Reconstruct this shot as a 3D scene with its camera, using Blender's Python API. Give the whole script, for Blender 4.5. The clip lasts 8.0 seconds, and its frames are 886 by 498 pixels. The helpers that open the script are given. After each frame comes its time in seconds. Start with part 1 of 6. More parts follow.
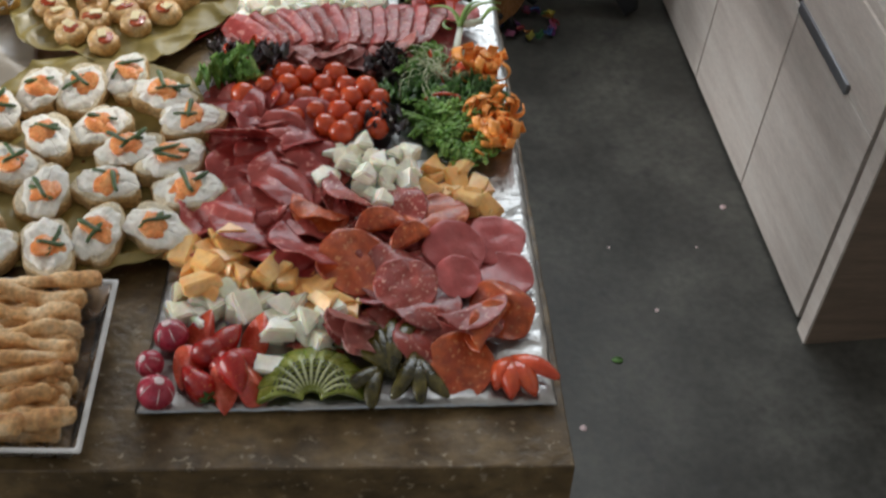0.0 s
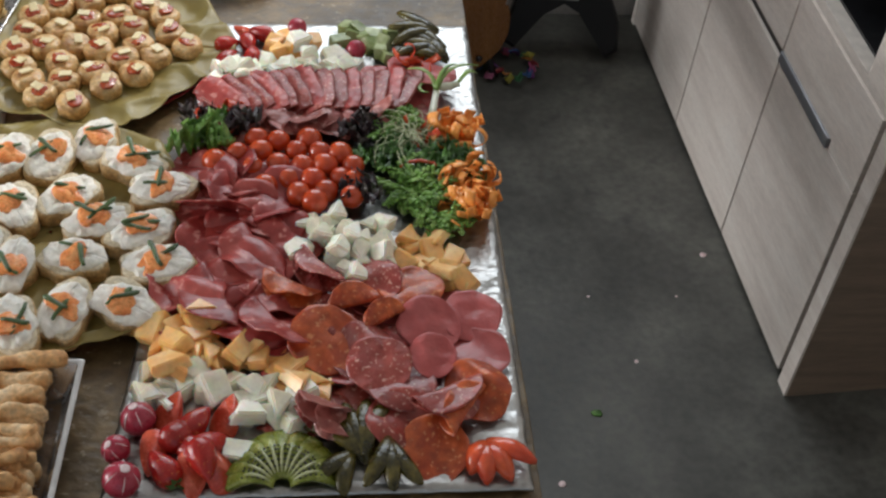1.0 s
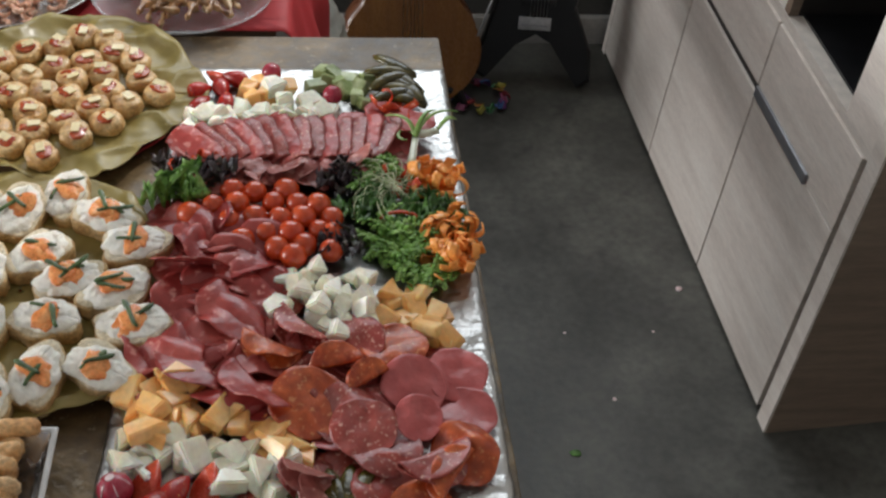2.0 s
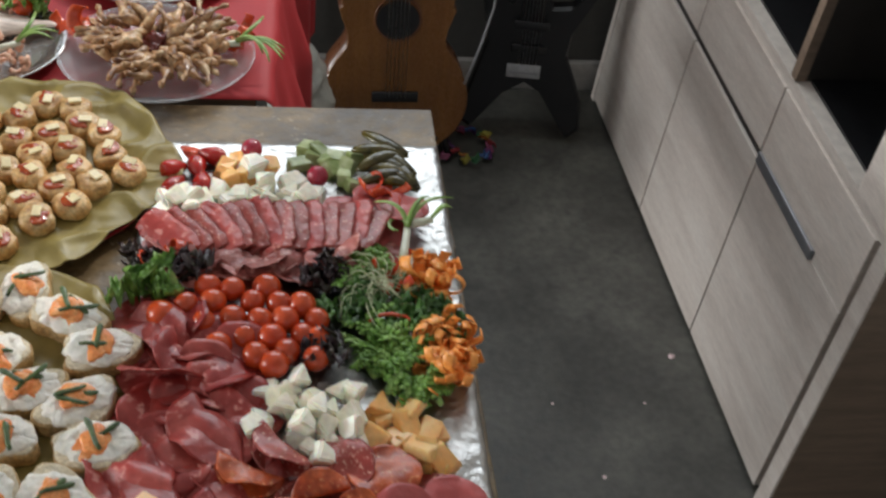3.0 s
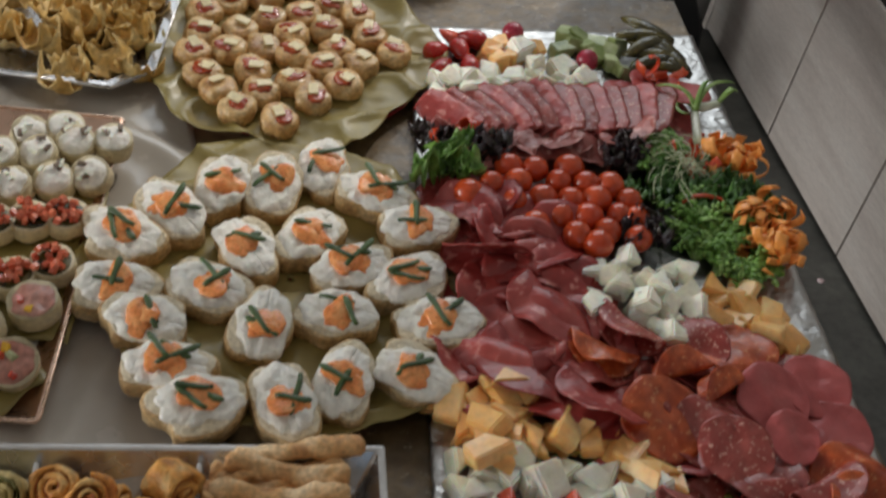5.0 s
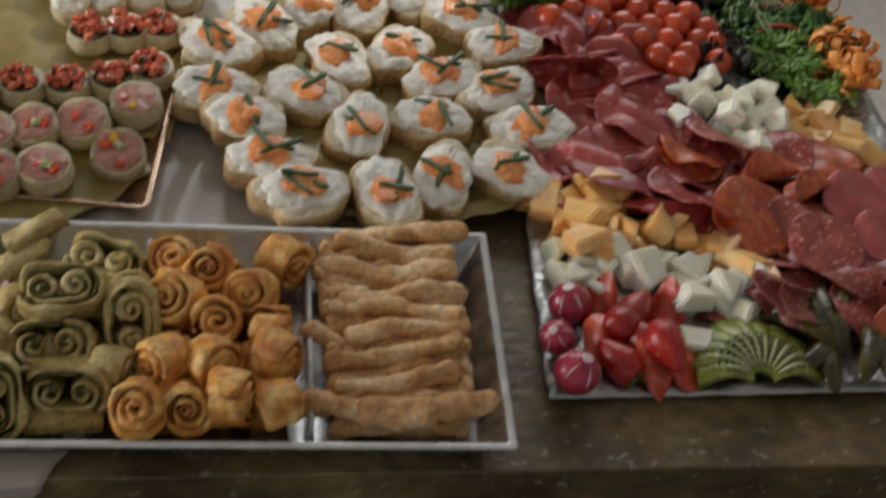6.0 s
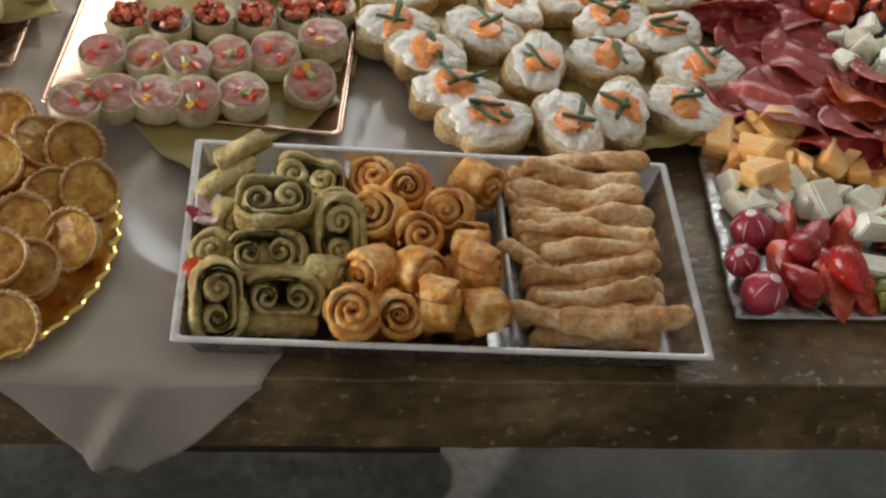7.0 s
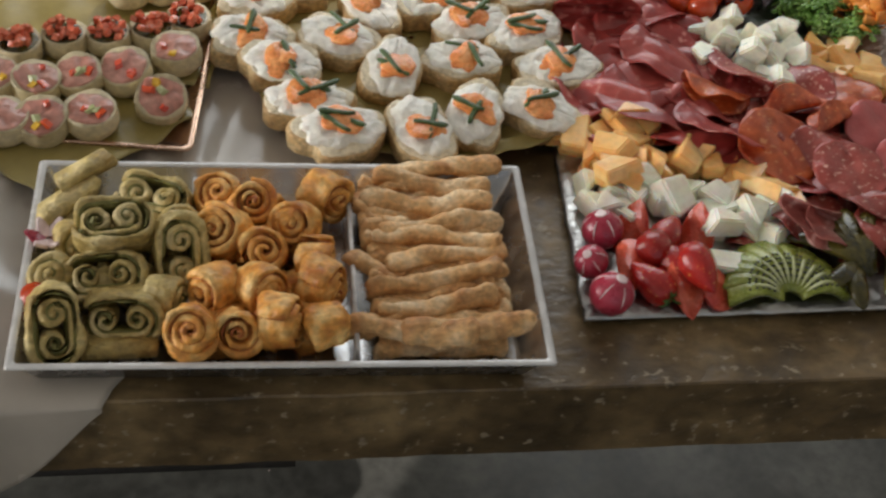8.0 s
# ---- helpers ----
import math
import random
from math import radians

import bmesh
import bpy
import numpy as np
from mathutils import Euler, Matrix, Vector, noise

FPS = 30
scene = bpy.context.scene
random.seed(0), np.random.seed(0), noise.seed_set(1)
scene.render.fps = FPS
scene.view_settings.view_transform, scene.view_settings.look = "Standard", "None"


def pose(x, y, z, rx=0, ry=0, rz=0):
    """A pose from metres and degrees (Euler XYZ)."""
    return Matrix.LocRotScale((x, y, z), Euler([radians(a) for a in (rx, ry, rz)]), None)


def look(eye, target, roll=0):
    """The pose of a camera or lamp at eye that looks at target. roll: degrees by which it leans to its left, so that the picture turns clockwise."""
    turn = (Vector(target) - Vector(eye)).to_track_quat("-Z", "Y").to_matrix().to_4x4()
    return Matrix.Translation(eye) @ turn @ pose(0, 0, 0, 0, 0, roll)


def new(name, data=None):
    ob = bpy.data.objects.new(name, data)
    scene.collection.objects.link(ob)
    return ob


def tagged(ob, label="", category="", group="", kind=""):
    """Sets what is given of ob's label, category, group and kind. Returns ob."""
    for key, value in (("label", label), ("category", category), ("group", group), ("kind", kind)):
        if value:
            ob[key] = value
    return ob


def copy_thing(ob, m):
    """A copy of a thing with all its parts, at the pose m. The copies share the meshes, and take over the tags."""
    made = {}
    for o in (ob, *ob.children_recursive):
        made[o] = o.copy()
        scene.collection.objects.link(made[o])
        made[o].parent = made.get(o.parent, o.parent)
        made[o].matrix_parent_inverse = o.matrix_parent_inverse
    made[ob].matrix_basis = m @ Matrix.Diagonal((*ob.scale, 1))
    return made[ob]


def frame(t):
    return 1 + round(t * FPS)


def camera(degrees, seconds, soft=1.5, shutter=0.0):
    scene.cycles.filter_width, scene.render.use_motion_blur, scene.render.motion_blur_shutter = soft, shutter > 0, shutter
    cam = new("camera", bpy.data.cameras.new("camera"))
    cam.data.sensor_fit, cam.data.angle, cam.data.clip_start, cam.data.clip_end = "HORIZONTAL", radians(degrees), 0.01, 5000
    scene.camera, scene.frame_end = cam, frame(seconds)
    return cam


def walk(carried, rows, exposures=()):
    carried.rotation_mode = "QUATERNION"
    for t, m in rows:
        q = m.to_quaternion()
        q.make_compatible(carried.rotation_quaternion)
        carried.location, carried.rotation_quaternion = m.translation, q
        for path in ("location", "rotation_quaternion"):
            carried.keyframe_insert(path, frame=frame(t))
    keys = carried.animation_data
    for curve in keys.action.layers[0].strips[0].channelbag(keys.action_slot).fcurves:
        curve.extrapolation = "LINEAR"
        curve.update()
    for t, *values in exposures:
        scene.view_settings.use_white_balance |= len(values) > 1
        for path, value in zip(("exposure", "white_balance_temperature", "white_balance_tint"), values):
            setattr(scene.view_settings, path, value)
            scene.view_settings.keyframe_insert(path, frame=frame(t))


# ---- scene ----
cam = camera(36.8, 8.0, soft=2.4, shutter=0.4)
PATH = [
    (0, (-0.2, -0.73, 1.74), (-0.099, 0.686, 0.33), 2.8),
    (0.5, (-0.19, -0.694, 1.759), (-0.081, 0.739, 0.368), 3.3),
    (1, (-0.192, -0.669, 1.764), (-0.063, 0.763, 0.373), 3.6),
    (2.5, (-0.217, -0.553, 1.774), (0.0, 0.892, 0.408), 5.6),
    (3, (-0.227, -0.455, 1.761), (0.006, 0.989, 0.398), 6.8),
    (3.5, (-0.287, -0.372, 1.721), (-0.102, 1.072, 0.349), 8.0),
    (4, (-0.389, -0.368, 1.698), (-0.198, 1.064, 0.315), 8.7),
    (4.2, (-0.442, -0.376, 1.699), (-0.228, 1.045, 0.309), 8.5),
    (5.3, (-0.611, -0.467, 1.584), (-0.248, 0.933, 0.203), 10.7),
    (5.5, (-0.638, -0.491, 1.577), (-0.249, 0.888, 0.183), 11.6),
    (6, (-0.66, -0.548, 1.512), (-0.331, 0.837, 0.107), 10.1),
    (6.5, (-0.729, -0.599, 1.477), (-0.416, 0.788, 0.071), 9.4),
    (7, (-0.771, -0.612, 1.476), (-0.515, 0.792, 0.076), 8.8),
    (7.5, (-0.72, -0.612, 1.486), (-0.447, 0.774, 0.071), 7.7),
    (8, (-0.68, -0.604, 1.5), (-0.377, 0.776, 0.085), 8.0),
]
walk(cam, [(t, look(eye, target, roll)) for t, eye, target, roll in PATH],
     exposures=[(0, -0.58, 6450, 10), (3.0, -0.61, 6500, 10), (4.2, -0.86, 6400, 10), (5.3, -1.16, 6700, 10), (6.0, -1.06, 6800, 10), (6.6, -0.72, 6800, 10), (8, -0.58, 6800, 10)])

# ---- world and light ----
world = bpy.data.worlds.new("sky")
scene.world = world
world.use_nodes = True
wn = world.node_tree.nodes
sky = wn.new("ShaderNodeTexSky")
sky.sky_type = "NISHITA"
sky.sun_disc = False
sky.sun_elevation, sky.sun_rotation = radians(38), radians(-60)
wn["Background"].inputs[1].default_value = 0.12
world.node_tree.links.new(sky.outputs[0], wn["Background"].inputs[0])
sun_data = bpy.data.lights.new("sun", "SUN")
sun_data.energy, sun_data.angle, sun_data.color = 2.0, radians(0.6), (1, 0.95, 0.88)
sun = new("sun", sun_data)
sun.matrix_world = look((6, 9, 8), (0, 0, 0))


def window_light(name, eye, target, w, h, power, color):
    data = bpy.data.lights.new(name, "AREA")
    data.shape, data.size, data.size_y, data.energy, data.color = "RECTANGLE", w, h, power, color
    ob = new(name, data)
    ob.matrix_world = look(eye, target)
    return ob


window_light("daylight_far", (-0.15, 2.02, 1.80), (-0.15, 0.3, 1.1), 1.5, 1.0, 30, (0.90, 0.96, 1.0))
window_light("daylight_side", (-6.52, 0.6, 1.6), (0, 0.5, 1.0), 2.6, 1.4, 420, (0.97, 0.98, 1.0))
window_light("daylight_near", (-0.6, -3.07, 1.75), (-0.9, 0.0, 0.5), 2.6, 1.1, 4.0, (0.78, 0.90, 1.0))

# ---- materials ----


def ramp(nodes, links, fac, stops):
    node = nodes.new("ShaderNodeValToRGB")
    el = node.color_ramp.elements
    while len(el) < len(stops):
        el.new(0.5)
    for e, (p, c) in zip(el, stops):
        e.position, e.color = p, (*c, 1)
    links.new(fac, node.inputs[0])
    return node.outputs[0]


def surface(name, stops, scale=60.0, detail=5.0, rough=0.5, bump=0.2, bump_scale=None, metal=0.0,
            coat=0.0, sub=0.0, vary=0.0, stretch=(1, 1, 1), spread=0.0, spots=None, trans=0.0, speck=0.10):
    """A mottled surface: noise at two scales drives colour, gloss and relief. spots: (scale, colour, amount)."""
    m = bpy.data.materials.new(name)
    m.use_nodes = True
    n, l = m.node_tree.nodes, m.node_tree.links
    b = n["Principled BSDF"]
    co = n.new("ShaderNodeTexCoord")
    mp = n.new("ShaderNodeMapping")
    mp.inputs["Scale"].default_value = stretch
    info = n.new("ShaderNodeObjectInfo")
    shift = n.new("ShaderNodeVectorMath")
    shift.operation = "SCALE"
    shift.inputs[0].default_value = (1, 1, 1)
    l.new(info.outputs["Random"], shift.inputs["Scale"])
    l.new(co.outputs["Object"], mp.inputs[0])
    l.new(shift.outputs[0], mp.inputs["Location"])
    big = n.new("ShaderNodeTexNoise")
    big.inputs["Scale"].default_value, big.inputs["Detail"].default_value = scale, detail
    l.new(mp.outputs[0], big.inputs["Vector"])
    fine = n.new("ShaderNodeTexNoise")
    fine.inputs["Scale"].default_value, fine.inputs["Detail"].default_value = (bump_scale or scale * 5), 6.0
    l.new(mp.outputs[0], fine.inputs["Vector"])
    k = len(stops)
    col = ramp(n, l, big.outputs[0], [(0.30 + 0.4 * i / max(1, k - 1), c) for i, c in enumerate(stops)])
    if spots:
        sc, scol, amount = spots
        vor = n.new("ShaderNodeTexNoise")
        vor.inputs["Scale"].default_value, vor.inputs["Detail"].default_value = sc, 2.0
        l.new(mp.outputs[0], vor.inputs["Vector"])
        edge = n.new("ShaderNodeMapRange")
        edge.inputs[1].default_value, edge.inputs[2].default_value = 0.62 - amount * 0.2, 0.70 - amount * 0.2
        l.new(vor.outputs[0], edge.inputs[0])
        mix = n.new("ShaderNodeMix")
        mix.data_type = "RGBA"
        l.new(edge.outputs[0], mix.inputs[0])
        l.new(col, mix.inputs[6])
        mix.inputs[7].default_value = (*scol, 1)
        col = mix.outputs[2]
    hsv = n.new("ShaderNodeHueSaturation")
    val = n.new("ShaderNodeMapRange")
    val.inputs[3].default_value, val.inputs[4].default_value = 1 - vary, 1 + vary
    l.new(info.outputs["Random"], val.inputs[0])
    grain = n.new("ShaderNodeMapRange")
    grain.inputs[1].default_value, grain.inputs[2].default_value = 0.32, 0.68
    grain.inputs[3].default_value, grain.inputs[4].default_value = 1 - speck, 1 + speck
    l.new(fine.outputs[0], grain.inputs[0])
    times = n.new("ShaderNodeMath")
    times.operation = "MULTIPLY"
    l.new(val.outputs[0], times.inputs[0])
    l.new(grain.outputs[0], times.inputs[1])
    l.new(times.outputs[0], hsv.inputs["Value"])
    l.new(col, hsv.inputs["Color"])
    l.new(hsv.outputs[0], b.inputs["Base Color"])
    rr = n.new("ShaderNodeMapRange")
    rr.inputs[3].default_value, rr.inputs[4].default_value = max(0.02, rough - 0.12 - spread), min(1, rough + 0.12 + spread)
    l.new(fine.outputs[0], rr.inputs[0])
    l.new(rr.outputs[0], b.inputs["Roughness"])
    b.inputs["Metallic"].default_value = metal
    b.inputs["Coat Weight"].default_value = coat
    b.inputs["Coat Roughness"].default_value = 0.12
    b.inputs["Transmission Weight"].default_value = trans
    if sub:
        b.inputs["Subsurface Weight"].default_value = sub
        b.inputs["Subsurface Radius"].default_value = (0.006, 0.003, 0.002)
        b.inputs["Subsurface Scale"].default_value = 1.0
    if bump:
        bp = n.new("ShaderNodeBump")
        bp.inputs["Strength"].default_value, bp.inputs["Distance"].default_value = bump, 0.0035
        l.new(fine.outputs[0], bp.inputs["Height"])
        l.new(bp.outputs[0], b.inputs["Normal"])
    return m


M = {}
M["concrete_floor"] = surface("concrete_floor", [(0.0392, 0.0378, 0.0318), (0.075, 0.0736, 0.0635), (0.125, 0.123, 0.105)], 4.5, 9, 0.5, 0.25, 60, spread=0.1, speck=0.24, spots=(16, (0.06, 0.058, 0.052), -0.12))
M["stone_top"] = surface("stone_top", [(0.0682, 0.0433, 0.0177), (0.144, 0.0933, 0.0402), (0.259, 0.178, 0.0843)], 14.0, 10, 0.42, 0.5, 70, spread=0.1, speck=0.30, stretch=(0.9, 1.15, 1), spots=(120, (0.30, 0.24, 0.16), -0.09))
M["plaster"] = surface("plaster", [(0.36, 0.34, 0.31), (0.45, 0.43, 0.40)], 2.5, 6, 0.85, 0.2, 70)
M["wall_dark"] = surface("wall_dark", [(0.044, 0.0416, 0.036), (0.068, 0.064, 0.056)], 2.5, 6, 0.8, 0.2, 70)
M["white_paint"] = surface("white_paint", [(0.74, 0.73, 0.71), (0.82, 0.81, 0.79)], 4, 5, 0.7, 0.1, 90)
M["oak"] = surface("oak", [(0.582, 0.515, 0.455), (0.66, 0.595, 0.53), (0.718, 0.665, 0.6)], 4.0, 7, 0.5, 0.12, 60, stretch=(1, 1.0, 9), vary=0.05)
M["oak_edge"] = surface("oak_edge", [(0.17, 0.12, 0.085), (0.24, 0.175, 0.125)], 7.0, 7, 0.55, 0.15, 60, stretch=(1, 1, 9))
# near-black for steel parts, and for shade put into the cabinet recesses as colour
M["dark_steel_and_shade"] = surface("dark_steel_and_shade", [(0.02, 0.018, 0.016), (0.035, 0.03, 0.027)], 5, 4, 0.5, 0.1)
M["handle_metal"] = surface("handle_metal", [(0.26, 0.27, 0.29), (0.34, 0.35, 0.37)], 12, 4, 0.4, 0.05, metal=0.7)
M["satin"] = surface("satin", [(0.413, 0.365, 0.301), (0.499, 0.447, 0.378)], 6, 4, 0.24, 0.03, 30, coat=0.1, speck=0.04)
M["foil"] = surface("foil", [(0.44, 0.435, 0.42), (0.60, 0.595, 0.575)], 30, 4, 0.34, 1.0, 70, metal=1.0)
M["white_melamine"] = surface("white_melamine", [(0.55, 0.54, 0.52), (0.62, 0.61, 0.59)], 14, 3, 0.25, 0.02, coat=0.3)
M["copper"] = surface("copper", [(0.72, 0.48, 0.35), (0.80, 0.56, 0.42)], 10, 3, 0.28, 0.04, metal=1.0)
M["silver_plastic"] = surface("silver_plastic", [(0.496, 0.488, 0.48), (0.56, 0.552, 0.544)], 12, 3, 0.26, 0.06, metal=0.9)
M["gold"] = surface("gold", [(0.75, 0.50, 0.14), (0.85, 0.60, 0.20)], 16, 3, 0.2, 0.05, metal=1.0)
M["red_card"] = surface("red_card", [(0.323, 0.0102, 0.017), (0.408, 0.017, 0.0255)], 20, 4, 0.4, 0.05)
M["red_cloth"] = surface("red_cloth", [(0.34, 0.0102, 0.0153), (0.442, 0.0213, 0.0272)], 5, 4, 0.65, 0.15, 400)
M["wax_paper"] = surface("wax_paper", [(0.194, 0.146, 0.0348), (0.288, 0.223, 0.0656), (0.374, 0.304, 0.118)], 14, 5, 0.4, 0.15, 60, spread=0.1)

# ---- building helpers ----
T = 0.75


def mesh_of(name, bm, mats, smooth=True):
    me = bpy.data.meshes.new(name)
    bmesh.ops.recalc_face_normals(bm, faces=bm.faces)
    bm.to_mesh(me)
    bm.free()
    for m in (mats if isinstance(mats, (list, tuple)) else [mats]):
        me.materials.append(m)
    if smooth:
        me.polygons.foreach_set("use_smooth", [True] * len(me.polygons))
    return me


def part(name, bm, material, parent, label="", smooth=True, m=None):
    """Links a bmesh or a mesh as one part under a thing."""
    me = bm if isinstance(bm, bpy.types.Mesh) else mesh_of(name, bm, material, smooth)
    ob = new(name, me)
    ob.parent = parent
    if m is not None:
        ob.matrix_basis = m
    return tagged(ob, label)


def thing(name, label, category, group="", kind="", m=None, bm=None, material=None, smooth=True):
    """A top-level thing: an empty for its parts, or one mesh."""
    data = None
    if bm is not None:
        data = bm if isinstance(bm, bpy.types.Mesh) else mesh_of(name, bm, material, smooth)
    ob = new(name, data)
    if m is not None:
        ob.matrix_basis = m
    return tagged(ob, label, category, group, kind)


def box(x0, x1, y0, y1, z0, z1, bevel=0.0, bm=None):
    own = bm is None
    bm = bm or bmesh.new()
    r = bmesh.ops.create_cube(bm, size=1)
    for v in r["verts"]:
        v.co = Vector((x0 + (v.co.x + 0.5) * (x1 - x0), y0 + (v.co.y + 0.5) * (y1 - y0), z0 + (v.co.z + 0.5) * (z1 - z0)))
    if bevel and own:
        bmesh.ops.bevel(bm, geom=bm.edges[:], offset=bevel, segments=2, affect="EDGES", profile=0.5)
    return bm


def loft(loops, closed=True, cap0=True, cap1=True, bm=None):
    """Skin over rings of equal length."""
    bm = bm or bmesh.new()
    rings = [[bm.verts.new(p) for p in lp] for lp in loops]
    n = len(rings[0])
    for a, b in zip(rings, rings[1:]):
        for i in range(n if closed else n - 1):
            j = (i + 1) % n
            bm.faces.new((a[i], a[j], b[j], b[i]))
    if cap0:
        bm.faces.new(rings[0][::-1])
    if cap1:
        bm.faces.new(rings[-1])
    return bm


def sheet(nu, nv, f, thick=0.001, bm=None):
    """A thin curved sheet over the unit square with real thickness."""
    bm = bm or bmesh.new()
    P = [[Vector(f(i / nu, j / nv)) for j in range(nv + 1)] for i in range(nu + 1)]
    top, bot = [], []
    for i in range(nu + 1):
        rt, rb = [], []
        for j in range(nv + 1):
            du = P[min(nu, i + 1)][j] - P[max(0, i - 1)][j]
            dv = P[i][min(nv, j + 1)] - P[i][max(0, j - 1)]
            k = du.cross(dv)
            k = k.normalized() if k.length > 1e-12 else Vector((0, 0, 1))
            rt.append(bm.verts.new(P[i][j] + k * thick * 0.5))
            rb.append(bm.verts.new(P[i][j] - k * thick * 0.5))
        top.append(rt)
        bot.append(rb)
    for i in range(nu):
        for j in range(nv):
            bm.faces.new((top[i][j], top[i + 1][j], top[i + 1][j + 1], top[i][j + 1]))
            bm.faces.new((bot[i][j], bot[i][j + 1], bot[i + 1][j + 1], bot[i + 1][j]))
    for i in range(nu):
        bm.faces.new((top[i][0], bot[i][0], bot[i + 1][0], top[i + 1][0]))
        bm.faces.new((top[i][nv], top[i + 1][nv], bot[i + 1][nv], bot[i][nv]))
    for j in range(nv):
        bm.faces.new((top[0][j], top[0][j + 1], bot[0][j + 1], bot[0][j]))
        bm.faces.new((top[nu][j], bot[nu][j], bot[nu][j + 1], top[nu][j + 1]))
    return bm


def tube(pts, radii, seg=8, bm=None, flat=1.0):
    """A round rod along a path, with a radius for each point."""
    bm = bm or bmesh.new()
    pts = [Vector(p) for p in pts]
    loops = []
    ref = Vector((0, 0, 1))
    for i, p in enumerate(pts):
        d = (pts[min(i + 1, len(pts) - 1)] - pts[max(i - 1, 0)]).normalized()
        if abs(d.dot(ref)) > 0.95:
            ref = Vector((0, 1, 0)) if abs(d.z) > 0.9 else Vector((0, 0, 1))
        s = d.cross(ref).normalized()
        u = s.cross(d).normalized()
        r = radii[i] if isinstance(radii, (list, tuple)) else radii
        loops.append([p + s * math.cos(a) * r + u * math.sin(a) * r * flat for a in (2 * math.pi * k / seg for k in range(seg))])
    return loft(loops, bm=bm)


def wobble(bm, amp, freq, seed=0.0):
    """Push points along their normals by noise."""
    bm.normal_update()
    for v in bm.verts:
        v.co += v.normal * amp * noise.noise(v.co * freq + Vector((seed * 7.3, seed * 3.1, seed)))
    return bm


def ball(rx, ry, rz, amp=0.0, freq=40, seed=0, sub=3, shape=None, bm=None):
    own = bm is None
    b2 = bmesh.new()
    bmesh.ops.create_icosphere(b2, subdivisions=sub, radius=1)
    for v in b2.verts:
        c = v.co.copy()
        if shape:
            c = Vector(shape(c))
        v.co = Vector((c.x * rx, c.y * ry, c.z * rz))
    if amp:
        wobble(b2, amp, freq, seed)
    if own:
        return b2
    me = bpy.data.meshes.new("tmp")
    b2.to_mesh(me)
    b2.free()
    bm.from_mesh(me)
    bpy.data.meshes.remove(me)
    return bm


def puck(outline, z0, z1, round_edge=0.003, bm=None, dome=0.0):
    """A slab with the given outline and rounded edges."""
    c = Vector((sum(p[0] for p in outline) / len(outline), sum(p[1] for p in outline) / len(outline)))

    def ring(k, z):
        return [(c.x + (p[0] - c.x) * k, c.y + (p[1] - c.y) * k, z) for p in outline]
    r = max((Vector(p[:2]) - c).length for p in outline)
    k = 1 - round_edge / r
    loops = [ring(k, z0), ring(1, z0 + round_edge), ring(1, z1 - round_edge), ring(1 - (1 - k) * 0.3, z1 - round_edge * 0.3), ring(k, z1),
             ring(0.55, z1 + dome * 0.8), ring(0.06, z1 + dome)]
    return loft(loops, bm=bm)


def rrect(w, h, r, n=4):
    out = []
    for cx, cy, a0 in ((w / 2 - r, h / 2 - r, 0), (-w / 2 + r, h / 2 - r, 90), (-w / 2 + r, -h / 2 + r, 180), (w / 2 - r, -h / 2 + r, 270)):
        for k in range(n + 1):
            a = radians(a0 + 90 * k / n)
            out.append((cx + r * math.cos(a), cy + r * math.sin(a)))
    return out


def blob(rx, ry, n=28, amp=0.08, seed=0.0, k=2.0):
    """A closed, uneven outline."""
    out = []
    for i in range(n):
        a = 2 * math.pi * i / n
        r = 1 + amp * noise.noise(Vector((math.cos(a) * 1.3 + seed * 5.7, math.sin(a) * 1.3, seed)))
        out.append((rx * r * math.copysign(abs(math.cos(a)) ** (2 / k), math.cos(a)), ry * r * math.copysign(abs(math.sin(a)) ** (2 / k), math.sin(a))))
    return out


# ---- the room ----
XL, XR, YN, YF, ZC = -6.5, 1.02, -3.0, 1.95, 2.6
floor = thing("floor", "dark grey-brown worn polished concrete floor", "floor", kind="structure", bm=box(XL - .2, XR + .2, YN - .2, YF + .2, -0.12, 0), material=M["concrete_floor"], smooth=False)
ceiling = thing("ceiling", "plain pale painted ceiling", "ceiling", kind="structure", bm=box(XL - .2, XR + .2, YN - .2, YF + .2, ZC, ZC + .12), material=M["white_paint"], smooth=False)
thing("wall_east", "plain plaster wall behind the cabinet", "wall", kind="structure", bm=box(XR, XR + .15, YN, YF, 0, ZC), material=M["plaster"], smooth=False)


def wall_with_opening(name, axis, at, thick, a0, a1, o0, o1, zo0, zo1, material, label):
    bm = bmesh.new()
    for s0, s1, z0, z1 in ((a0, o0, 0, ZC), (o1, a1, 0, ZC), (o0, o1, 0, zo0), (o0, o1, zo1, ZC)):
        if axis == "y":
            box(s0, s1, at, at + thick, z0, z1, bm=bm)
        else:
            box(at - thick, at, s0, s1, z0, z1, bm=bm)
    return thing(name, label, "wall", kind="structure", bm=bm, material=material, smooth=False)


